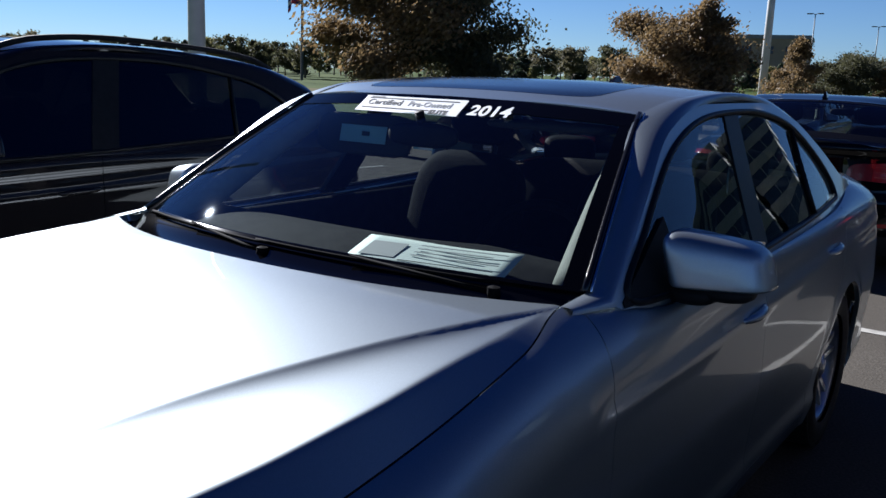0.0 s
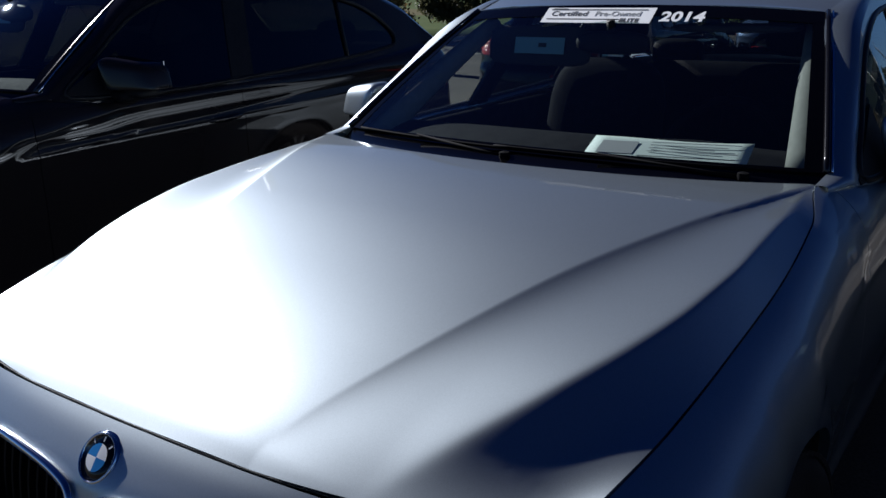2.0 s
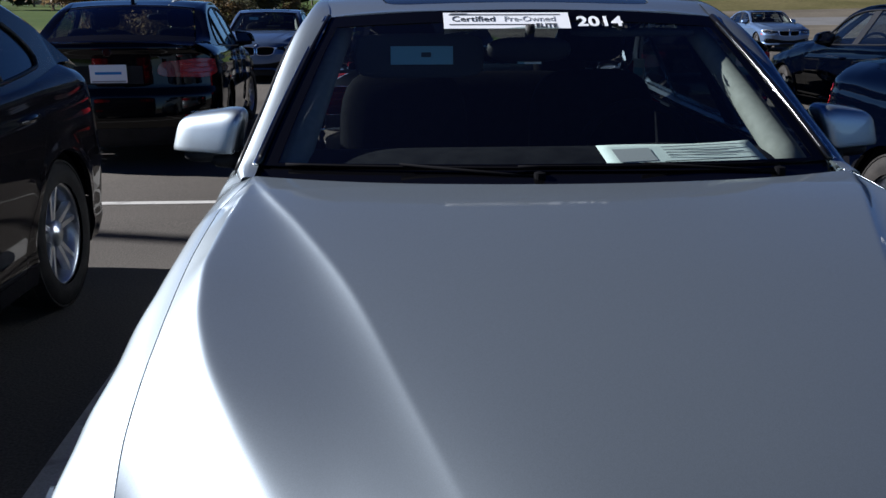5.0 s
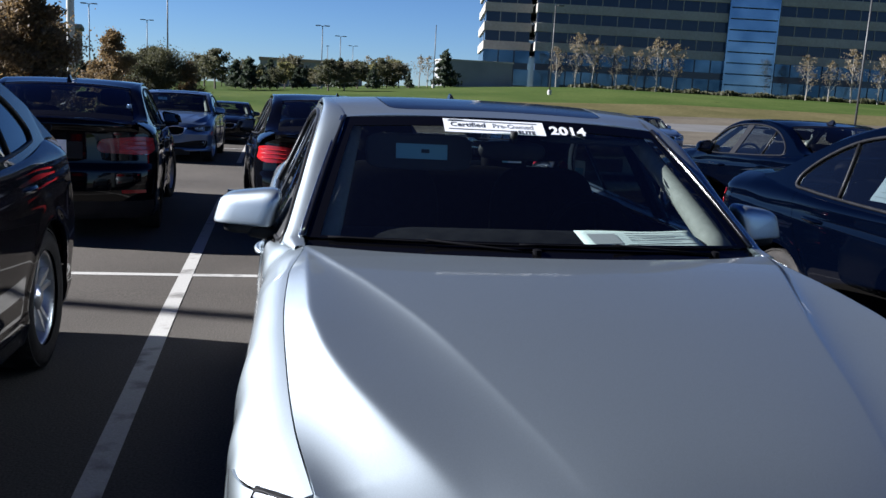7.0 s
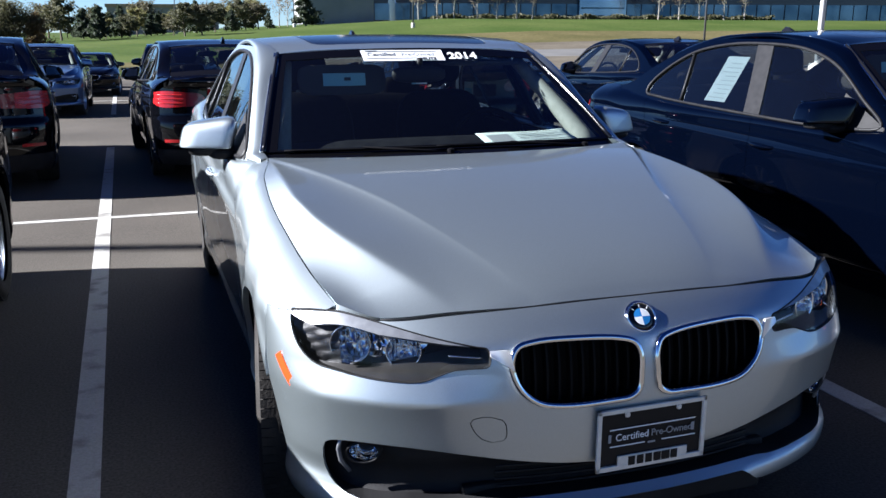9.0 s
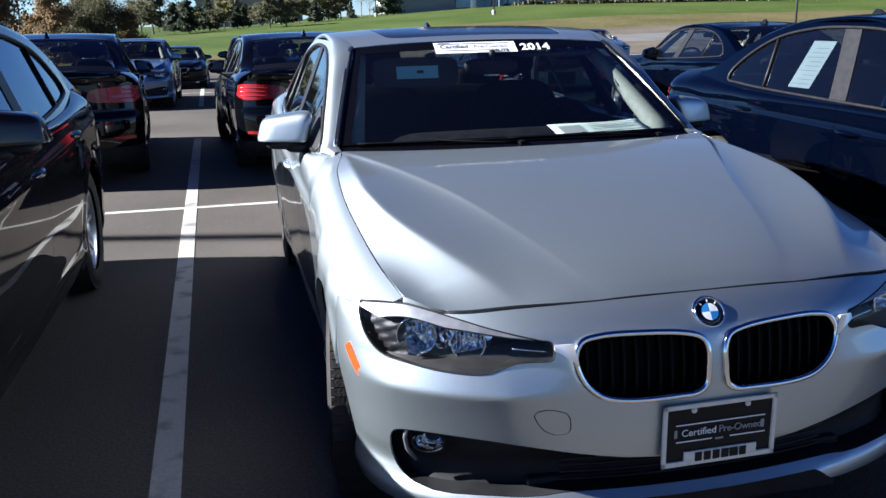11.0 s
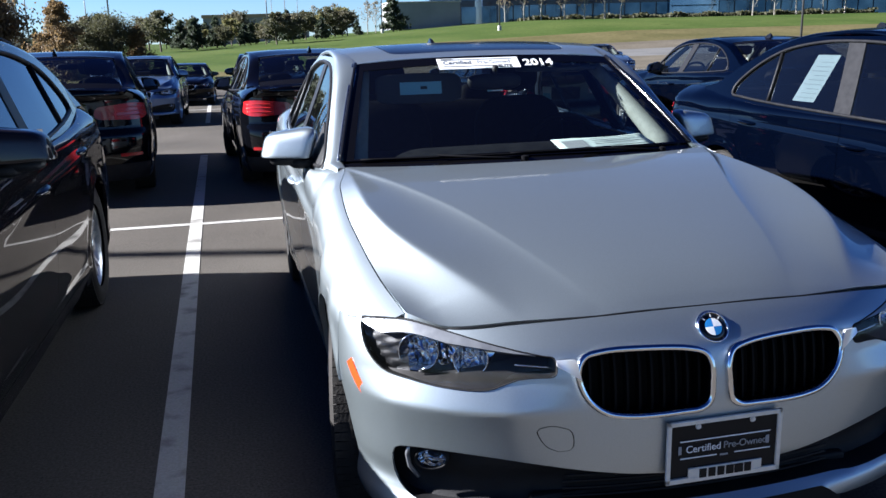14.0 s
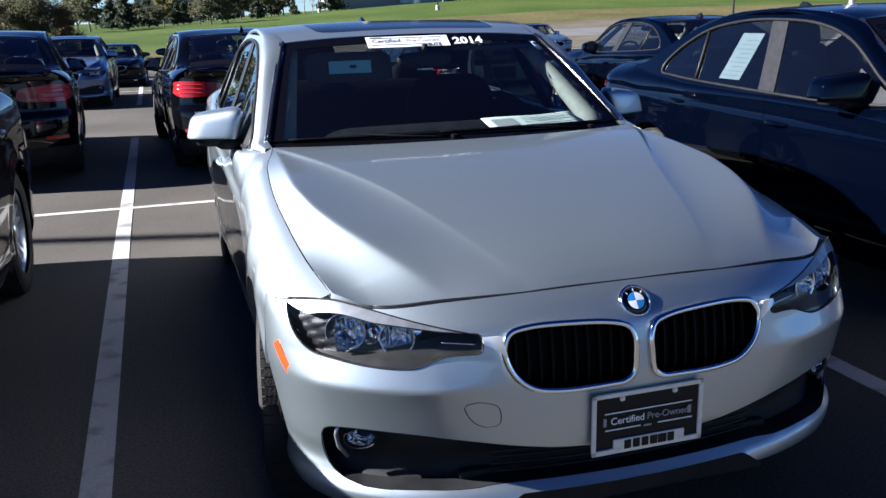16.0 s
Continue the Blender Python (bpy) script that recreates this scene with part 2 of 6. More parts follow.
def thing(name, label, category, m=None, group="", kind=""):
    ob = new(name)
    ob.empty_display_size = 0.2
    if m is not None:
        ob.matrix_basis = m
    return tagged(ob, label, category, group, kind)


def box(sx, sy, sz, m=None, bevel=0.0, seg=2):
    bm = bmesh.new()
    bmesh.ops.create_cube(bm, size=1.0, matrix=(m or Matrix()) @ Matrix.Diagonal((sx, sy, sz, 1)))
    if bevel:
        bmesh.ops.bevel(bm, geom=bm.edges[:], offset=bevel, segments=seg, affect="EDGES", profile=0.5)
    return bm


def tube(path, radius, sides=8, closed=False):
    """A round bar along a path of points; radius is a number or one for each point."""
    pts = [Vector(p) for p in path]
    n = len(pts)
    rr = radius if isinstance(radius, (list, tuple)) else [radius] * n
    bm = bmesh.new()
    rings = []
    side = None
    for i, p in enumerate(pts):
        a = pts[(i - 1) % n] if closed or i else p
        b = pts[(i + 1) % n] if closed or i < n - 1 else p
        d = (b - a).normalized()
        if side is None:
            side = d.orthogonal().normalized()
        side = (side - d * side.dot(d)).normalized()
        up = d.cross(side)
        rings.append([bm.verts.new(p + float(rr[i]) * (math.cos(k * math.tau / sides) * side + math.sin(k * math.tau / sides) * up)) for k in range(sides)])
    for i in range(n if closed else n - 1):
        r, s = rings[i], rings[(i + 1) % n]
        for k in range(sides):
            bm.faces.new((r[k], r[(k + 1) % sides], s[(k + 1) % sides], s[k]))
    if not closed:
        bm.faces.new(rings[0][::-1])
        bm.faces.new(rings[-1])
    return bm


def lathe(profile, sides=40, axis="X"):
    """A turned body: profile rows of (along the axis, radius)."""
    bm = bmesh.new()
    rings = []
    for a, r in profile:
        ring = []
        for k in range(sides):
            c, s = r * math.cos(k * math.tau / sides), r * math.sin(k * math.tau / sides)
            ring.append(bm.verts.new((a, c, s) if axis == "X" else (c, a, s) if axis == "Y" else (c, s, a)))
        rings.append(ring)
    for r, s in zip(rings, rings[1:]):
        for k in range(sides):
            bm.faces.new((r[k], s[k], s[(k + 1) % sides], r[(k + 1) % sides]))
    bmesh.ops.recalc_face_normals(bm, faces=bm.faces)
    return bm


def merge(*bms):
    out = bmesh.new()
    for b in bms:
        me = bpy.data.meshes.new("tmp")
        b.to_mesh(me)
        b.free()
        out.from_mesh(me)
        bpy.data.meshes.remove(me)
    return out


def pch(knots):
    """A smooth curve through (t, value) knots that never overshoots."""
    k = np.array(knots, float)
    x, y = k[:, 0], k[:, 1]
    h = np.diff(x)
    d = np.diff(y) / h
    m = np.zeros(len(x))
    m[0], m[-1] = d[0], d[-1]
    for i in range(1, len(x) - 1):
        if d[i - 1] * d[i] > 0:
            m[i] = 3 * (h[i - 1] + h[i]) / ((2 * h[i] + h[i - 1]) / d[i - 1] + (h[i] + 2 * h[i - 1]) / d[i])

    def value(t):
        t = np.clip(np.asarray(t, float), x[0], x[-1])
        i = np.clip(np.searchsorted(x, t) - 1, 0, len(x) - 2)
        s = (t - x[i]) / h[i]
        return y[i] * (1 + 2 * s) * (1 - s) ** 2 + h[i] * m[i] * s * (1 - s) ** 2 + y[i + 1] * s * s * (3 - 2 * s) + h[i] * m[i + 1] * s * s * (s - 1)
    return value


def round_poly(pts, n=8, closed=True):
    """A closed smooth outline through control points (centripetal Catmull-Rom)."""
    p = np.array(pts, float)
    out = []
    k = len(p)
    for i in range(k):
        a, b, c, d = p[(i - 1) % k], p[i], p[(i + 1) % k], p[(i + 2) % k]
        t0, t1 = 0, np.linalg.norm(b - a) ** 0.5
        t2 = t1 + np.linalg.norm(c - b) ** 0.5
        t3 = t2 + np.linalg.norm(d - c) ** 0.5
        for t in np.linspace(t1, t2, n, endpoint=False):
            a1 = (t1 - t) / t1 * a + t / t1 * b
            a2 = (t2 - t) / (t2 - t1) * b + (t - t1) / (t2 - t1) * c
            a3 = (t3 - t) / (t3 - t2) * c + (t - t2) / (t3 - t2) * d
            b1 = (t2 - t) / t2 * a1 + t / t2 * a2
            b2 = (t3 - t) / (t3 - t1) * a2 + (t - t1) / (t3 - t1) * a3
            out.append((t2 - t) / (t2 - t1) * b1 + (t - t1) / (t2 - t1) * b2)
    return np.array(out)


def sd_poly(q, poly):
    """Signed distance of 2D points to a closed outline; negative inside."""
    q, poly = np.asarray(q, float), np.asarray(poly, float)
    best = np.full(len(q), 1e9)
    inside = np.zeros(len(q), bool)
    for a, b in zip(poly, np.roll(poly, -1, 0)):
        ab = b - a
        t = np.clip(((q - a) @ ab) / max(ab @ ab, 1e-12), 0, 1)
        best = np.minimum(best, np.hypot(*(q - a - t[:, None] * ab).T))
        if a[1] != b[1]:
            hit = ((a[1] > q[:, 1]) != (b[1] > q[:, 1])) & (q[:, 0] < (b[0] - a[0]) * (q[:, 1] - a[1]) / (b[1] - a[1]) + a[0])
            inside ^= hit
    return np.where(inside, -best, best)


def grid(fn, us, vs):
    """Vertices and quads of fn(u, v) -> x, y, z over two ranges."""
    u, v = np.meshgrid(us, vs, indexing="ij")
    p = np.stack(np.broadcast_arrays(*fn(u, v)), -1).reshape(-1, 3)
    n = len(vs)
    f = [(i * n + j, (i + 1) * n + j, (i + 1) * n + j + 1, i * n + j + 1) for i in range(len(us) - 1) for j in range(n - 1)]
    return p, f


def compact(v, f):
    used = sorted({i for q in f for i in q})
    at = {i: k for k, i in enumerate(used)}
    return v[used], [tuple(at[i] for i in q) for q in f]


def cut(v, f, d):
    """Parts a mesh along d = 0 (a value for each vertex): the pieces with d < 0 and with d > 0."""
    v, d = v.copy(), np.array(d, float)
    edges = {tuple(sorted((q[i], q[(i + 1) % len(q)]))) for q in f for i in range(len(q))}
    cross = []
    for a, b in edges:
        if d[a] * d[b] < 0:
            t = d[a] / (d[a] - d[b])
            cross.append((min(t, 1 - t), a, b, t))
    src = v.copy()
    for _, a, b, t in sorted(cross):
        if d[a] * d[b] < 0:
            k = a if t < 0.5 else b
            v[k] = src[a] + (src[b] - src[a]) * t
            d[k] = 0
    inn, out = [], []
    for q in f:
        s = [d[i] for i in q]
        if min(s) < 0 < max(s):
            if len(q) == 4 and s[0] == 0 and s[2] == 0:
                tris = [(q[0], q[1], q[2]), (q[0], q[2], q[3])]
            elif len(q) == 4 and s[1] == 0 and s[3] == 0:
                tris = [(q[1], q[2], q[3]), (q[1], q[3], q[0])]
            else:
                tris = [q]
            for t in tris:
                (inn if sum(d[i] for i in t) < 0 else out).append(t)
        else:
            (inn if sum(s) < 0 else out).append(q)
    return (compact(v, inn) if inn else (v[:0], [])), (compact(v, out) if out else (v[:0], []))


def mirror(v, f):
    w = v.copy()
    w[:, 0] *= -1
    return w, [q[::-1] for q in f]


def join(*pieces):
    vs, fs, n = [], [], 0
    for v, f in pieces:
        vs.append(v)
        fs += [tuple(i + n for i in q) for q in f]
        n += len(v)
    return np.concatenate(vs), fs


def panel(name, v, f, mat, parent, depth=0.012, gap=0.0016, label="", lift=0.0):
    """A sheet-metal panel: its edge is drawn in by the gap, rounded and turned inwards."""
    v = v.copy()
    fn = np.zeros_like(v)
    cnt = {}
    cen = np.zeros_like(v)
    num = np.zeros(len(v))
    for q in f:
        p = v[list(q)]
        n = np.cross(p[1] - p[0], p[2] - p[0]) + (np.cross(p[2] - p[0], p[3] - p[0]) if len(q) == 4 else 0)
        c = p.mean(0)
        for i in range(len(q)):
            fn[q[i]] += n
            cen[q[i]] += c
            num[q[i]] += 1
            e = (q[i], q[(i + 1) % len(q)])
            cnt[e] = cnt.get(e, 0) + 1
    nn = fn / np.maximum(np.linalg.norm(fn, axis=1), 1e-12)[:, None]
    rim = [(a, b) for a, b in cnt if (b, a) not in cnt]
    ring = sorted({i for e in rim for i in e})
    inward = cen / np.maximum(num, 1)[:, None] - v
    inward -= (inward * nn).sum(1)[:, None] * nn
    inward /= np.maximum(np.linalg.norm(inward, axis=1), 1e-9)[:, None]
    v += nn * lift
    v[ring] += inward[ring] * gap
    base = len(v)
    at = {i: base + k for k, i in enumerate(ring)}
    low = {i: base + len(ring) + k for k, i in enumerate(ring)}
    verts = np.concatenate([v, v[ring], v[ring] - nn[ring] * depth])
    faces = list(f) + [(b, a, at[a], at[b]) for a, b in []] + [(at[b], at[a], low[a], low[b]) for a, b in rim]
    return mesh_object(name, verts, faces, mat, parent, label)


# ---- the sedan ----
AXLES = (0.80, 3.61)
TYRE_R, ARCH_R = 0.325, 0.362
Y_FRONT = pch([(0.15, 0.05), (0.2, 0.012), (0.25, -0.004), (0.275, 0.0), (0.31, 0.03), (0.345, 0.034), (0.4, 0.018), (0.5, 0.015), (0.55, 0.015), (0.62, 0.02), (0.7, 0.038), (0.745, 0.072), (0.785, 0.115), (0.83, 0.2)])
Y_REAR = pch([(0.15, 4.55), (0.25, 4.61), (0.45, 4.655), (0.62, 4.645), (0.70, 4.61), (0.95, 4.60), (1.02, 4.61), (1.08, 4.57)])
HALF_W = pch([(0.15, 0.83), (0.22, 0.855), (0.31, 0.876), (0.34, 0.872), (0.45, 0.882), (0.6, 0.896), (0.74, 0.893), (0.80, 0.889), (0.84, 0.882), (0.92, 0.872), (1.05, 0.855)])
EDGE_X = pch([(0.3, 0.737), (0.5, 0.77), (0.7, 0.785), (1.0, 0.795), (1.25, 0.785), (1.478, 0.742), (1.62, 0.80), (1.85, 0.848), (2.6, 0.86), (3.4, 0.852), (3.8, 0.815), (4.1, 0.74), (4.5, 0.69), (4.66, 0.66)])
EDGE_Z = pch([(0.3, 0.778), (0.5, 0.82), (0.7, 0.857), (0.9, 0.89), (1.1, 0.925), (1.3, 0.96), (1.478, 0.99), (1.62, 0.970), (1.8, 0.948), (2.6, 0.957), (3.4, 0.980), (3.8, 1.012), (4.1, 1.05), (4.5, 1.03), (4.66, 1.0)])
EDGE_DROP = pch([(0.3, 0.06), (0.55, 0.15), (0.8, 0.20), (1.3, 0.19), (1.6, 0.14), (2.0, 0.075), (3.4, 0.065), (3.9, 0.12), (4.66, 0.12)])
HOOD_C = pch([(0.117, 0.785), (0.16, 0.812), (0.25, 0.848), (0.4, 0.885), (0.6, 0.922), (0.9, 0.966), (1.2, 0.995), (1.31, 1.001)])
HOOD_YF = pch([(0.0000, 0.117), (0.0702, 0.127), (0.2266, 0.163), (0.4160, 0.212), (0.5432, 0.290)])  # over the square of the width
HOOD_ZF = pch([(0.0000, 0.785), (0.0702, 0.78), (0.2266, 0.77), (0.4160, 0.757), (0.5432, 0.776)])  # over the square of the width
CREASE_X = pch([(0.16, 0.274), (0.42, 0.361), (0.75, 0.463), (1.05, 0.578), (1.3, 0.682), (1.48, 0.745)])
VALLEY_X = pch([(0.16, 0.465), (0.32, 0.553), (0.42, 0.606), (0.57, 0.671), (0.74, 0.716), (0.94, 0.738), (1.2, 0.738), (1.48, 0.732)])
CREASE_H = pch([(0.16, 0.001), (0.22, 0.004), (0.3, 0.006), (0.5, 0.011), (0.8, 0.018), (1.1, 0.014), (1.3, 0.010), (1.45, 0.004)])
CROWN_H = pch([(0.2, 0.0), (0.35, 0.005), (0.5, 0.010), (0.8, 0.012), (1.0, 0.007), (1.25, 0.0)])
NOSE_TOP = pch([(0.0000, 0.785), (0.0702, 0.78), (0.2266, 0.77), (0.4160, 0.757), (0.5476, 0.772), (0.7056, 0.756), (0.8190, 0.735)])  # over the square of the width
TAIL_TOP = pch([(0, 1.065), (0.5, 1.055), (0.66, 1.02), (0.75, 0.985), (0.86, 0.93), (0.9, 0.90)])
WAIST = pch([(0.95, 1.0), (1.45, 0.983), (2.0, 0.995), (2.6, 1.003), (3.3, 1.018), (4.0, 1.01), (4.4, 1.0)])
P_FRONT, P_REAR, L_FRONT, L_REAR = 3.5, 3.5, 0.64, 0.46


def nose_y(x, z):
    """The front end as a shell: how far back it lies at a width and a height."""
    a = np.clip(np.abs(x) / HALF_W(z), 0, 1)
    rise = np.where(z > 0.572, np.clip(1 - (z - 0.572) / 0.065, 0, 1), np.exp(-(0.572 - z) / 0.10))
    edge = 0.020 * rise * np.clip((np.abs(x) - 0.33) / 0.19, 0, 1) * np.clip((1 - a) / 0.12, 0, 1)
    return Y_FRONT(z) + L_FRONT * (1 - (1 - a ** 2) ** (1 / P_FRONT)) - edge


def tail_y(x, z):
    a = np.clip(np.abs(x) / HALF_W(z), 0, 1)
    return Y_REAR(z) - L_REAR * (1 - (1 - a ** 2) ** (1 / P_REAR))


def side_x(y, z):
    """Half the body's width below the shoulder."""
    tf = np.clip((y - Y_FRONT(z)) / L_FRONT, 0, 1)
    tr = np.clip((Y_REAR(z) - y) / L_REAR, 0, 1)
    g = np.sqrt(np.clip(1 - (1 - tf) ** P_FRONT, 0, 1)) * np.sqrt(np.clip(1 - (1 - tr) ** P_REAR, 0, 1))
    flare = sum(0.008 * np.exp(-((np.hypot(y - a, z - TYRE_R) - ARCH_R - 0.01) / 0.035) ** 2) for a in AXLES)
    crease = 0.006 * np.exp(-((z - (0.79 + 0.03 * (y - 1.5))) / 0.02) ** 2) * np.clip((y - 1.0) / 0.5, 0, 1)
    return HALF_W(z) * g * WAIST(y) + flare + crease


def side_point(y, s):
    """The flank from sill (s = 0) over the shoulder to the bonnet edge or window line (s = 1)."""
    ze, xe = EDGE_Z(y), EDGE_X(y)
    zs = ze - EDGE_DROP(y)
    low = np.clip(s / 0.72, 0, 1)
    z1 = 0.2 + (zs - 0.2) * low
    x1 = side_x(y, z1)
    q = np.clip((s - 0.72) / 0.28, 0, 1)
    xs = side_x(y, zs)
    zk = np.maximum(zs + 0.25 * (ze - zs), ze - 0.40 * np.abs(xs - xe))
    x2 = xs * (1 - q * q) + xe * q * q
    z2 = zs * (1 - q) ** 2 + zk * 2 * q * (1 - q) + ze * q * q
    up = s > 0.72
    return np.where(up, x2, x1), y, np.where(up, z2, z1)


def upper_x(y, z):
    """The leaning plane of side windows and pillars."""
    t = np.clip((z - 0.96) / 0.37, 0, 1.2)
    return 0.857 - 0.172 * t ** 0.95 - 0.045 * np.clip((2.2 - y) / 0.6, 0, 1) ** 1.3 * np.clip(1.6 - t * 1.2, 0, 1) - 0.03 * np.clip((y - 3.0) / 1.0, 0, 1) ** 2


SIDE_FRAME = [(1.60, 0.975), (1.83, 1.13), (2.12, 1.315), (2.40, 1.376), (2.70, 1.391), (3.00, 1.380), (3.36, 1.32), (3.68, 1.19), (3.92, 1.068), (4.05, 1.045)]
ROOF_EDGE = [(0.743, 1.578, 0.998), (0.667, 1.86, 1.177), (0.594, 2.145, 1.351), (0.618, 2.40, 1.398), (0.630, 2.70, 1.412), (0.622, 3.00, 1.403), (0.585, 3.38, 1.345), (0.61, 3.65, 1.205), (0.65, 3.92, 1.085), (0.66, 4.02, 1.052)]
WINDOWS = [(1.655, 0.985), (1.82, 1.100), (2.07, 1.258), (2.33, 1.332), (2.70, 1.355), (3.00, 1.344), (3.30, 1.288), (3.54, 1.165), (3.635, 1.07), (3.63, 1.025), (3.50, 1.008), (2.5, 0.970), (1.9, 0.962)]
WAGON_FRAME = [(3.30, 1.352), (3.60, 1.315), (3.85, 1.235), (4.12, 1.12), (4.43, 1.00)]
WAGON_EDGE = [(0.61, 3.30, 1.382), (0.59, 3.60, 1.352), (0.575, 3.88, 1.290), (0.62, 4.18, 1.17), (0.66, 4.52, 1.03)]
WAGON_WINDOWS = [(3.3, 1.302), (3.52, 1.252), (3.68, 1.17), (3.75, 1.09), (3.73, 1.05), (3.62, 1.03)]
KIDNEY = [(0.021, 0.62), (0.027, 0.572), (0.05, 0.554), (0.10, 0.550), (0.235, 0.549), (0.30, 0.563), (0.345, 0.602), (0.364, 0.662), (0.347, 0.70), (0.305, 0.712), (0.205, 0.715), (0.075, 0.706), (0.035, 0.692), (0.021, 0.662)]
LAMP = [(0.838, 0.752), (0.79, 0.764), (0.741, 0.769), (0.69, 0.762), (0.636, 0.75), (0.56, 0.731), (0.493, 0.716), (0.44, 0.705), (0.414, 0.699), (0.413, 0.66), (0.46, 0.655), (0.50, 0.651), (0.535, 0.638), (0.575, 0.625), (0.653, 0.625), (0.75, 0.637), (0.808, 0.650), (0.838, 0.69)]
INTAKE = [(0.153, 0.383), (0.324, 0.404), (0.462, 0.43), (0.607, 0.452), (0.75, 0.453), (0.786, 0.437), (0.776, 0.335), (0.735, 0.300), (0.555, 0.294), (0.44, 0.295), (0.39, 0.300), (0.28, 0.303)]
TAIL_LAMP = [(0.40, 0.80), (0.415, 0.885), (0.6, 0.915), (0.80, 0.925), (0.868, 0.90), (0.872, 0.82), (0.82, 0.775), (0.6, 0.775)]


def both(fn_piece):
    return fn_piece, mirror(*fn_piece)


def strip(a, b, bulge, n=5):
    """A rounded band between two rails of equal length."""
    a, b = np.array(a, float), np.array(b, float)
    t = np.linspace(0, 1, n)[None, :, None]
    out = np.array([1.0, 0, 0.6])
    p = a[:, None] * (1 - t) + b[:, None] * t + out * bulge * 4 * t * (1 - t)
    m = len(a)
    return p.reshape(-1, 3), [(i * n + j, i * n + j + 1, (i + 1) * n + j + 1, (i + 1) * n + j) for i in range(m - 1) for j in range(n - 1)]


def turn_out(v, f, centre):
    """Winds all faces so that they look away from a point within the car."""
    v = np.asarray(v)
    out = []
    for q in f:
        p = v[list(q)]
        n = np.cross(p[1] - p[0], p[2] - p[0])
        if np.linalg.norm(n) < 1e-12 and len(q) == 4:
            n = np.cross(p[2] - p[0], p[3] - p[0])
        out.append(q if n @ (p.mean(0) - centre) >= 0 else q[::-1])
    return v, out


def rows3(knots, n):
    k = np.array(knots, float)
    t = np.concatenate([[0], np.cumsum(np.linalg.norm(np.diff(k, axis=0), axis=1))])
    s = np.linspace(0, t[-1], n)
    return np.stack([pch(list(zip(t, k[:, i])))(s) for i in range(k.shape[1])], -1)


def alloy_wheel(parent, x, y, side):
    """A wheel with tyre, rim with five forked spokes, hub and brake disc, the face towards side."""
    hub = new("wheel")
    hub.parent = parent
    hub.location = (x, y, TYRE_R)
    if side < 0:
        hub.rotation_euler = (0, 0, math.pi)
    w = 0.112
    prof = [(-w + 0.01, 0.222), (-w, 0.25), (-w, 0.285), (-w + 0.012, 0.308), (-w + 0.03, 0.32), (-0.05, TYRE_R), (0.05, TYRE_R), (w - 0.03, 0.32), (w - 0.012, 0.308), (w, 0.285), (w, 0.25), (w - 0.01, 0.222)]
    ty = lathe(prof, 48)
    part("tyre", ty, RUBBER, hub, smooth=True)
    blocks = bmesh.new()
    for k in range(76):
        for sx in (-0.077, -0.026, 0.026, 0.077):
            a = (k + (0.5 if abs(sx) > 0.05 else 0)) * math.tau / 76
            bmesh.ops.create_cube(blocks, size=1, matrix=Matrix.Rotation(a, 4, "X") @ Matrix.Translation((sx, 0, TYRE_R - 0.002 - (0.004 if abs(sx) > 0.05 else 0))) @ Matrix.Diagonal((0.045, 0.0235, 0.009, 1)))
    part("tread", blocks, RUBBER, hub)
    part("rim", lathe([(-w + 0.02, 0.222), (-w + 0.02, 0.205), (0.02, 0.185), (w - 0.047, 0.205), (w - 0.029, 0.214), (w - 0.023, 0.224), (w - 0.031, 0.228)], 48), ALLOY, hub, smooth=True)
    for k in range(5):
        sp = bmesh.new()
        a = k * math.tau / 5
        for d in (-1, 1):
            rows = []
            for t in (0, 0.35, 0.7, 1):
                r = 0.05 + 0.165 * t
                off = d * (0.011 + 0.030 * t ** 1.4)
                wide = 0.020 - 0.003 * t
                xx = w - 0.058 + 0.02 * t
                rows.append([(xx - 0.03, off - wide, r), (xx, off - wide * 0.6, r), (xx, off + wide * 0.6, r), (xx - 0.03, off + wide, r)])
            vs = [[sp.verts.new(Matrix.Rotation(a, 3, "X") @ Vector(p)) for p in row] for row in rows]
            for r0, r1 in zip(vs, vs[1:]):
                for j in range(3):
                    sp.faces.new((r0[j], r0[j + 1], r1[j + 1], r1[j]))
        bmesh.ops.recalc_face_normals(sp, faces=sp.faces)
        part("spoke", sp, ALLOY, hub, smooth=False)
    part("hub_cap", lathe([(w - 0.09, 0.055), (w - 0.05, 0.06), (w - 0.04, 0.055), (w - 0.035, 0.034), (w - 0.03, 0.03), (w - 0.029, 0.0)], 24), ALLOY, hub, smooth=True)
    part("brake_disc", lathe([(-0.03, 0.0), (-0.03, 0.15), (-0.005, 0.15), (-0.005, 0.0)], 32), material_disc(), hub, smooth=False)
    return hub


DISC = []


def material_disc():
    if not DISC:
        DISC.append(mottle(material("brake_disc", (0.12, 0.11, 0.1), 0.5, 0.6), (0.08, 0.07, 0.06), (0.16, 0.15, 0.14), 30))
    return DISC[0]


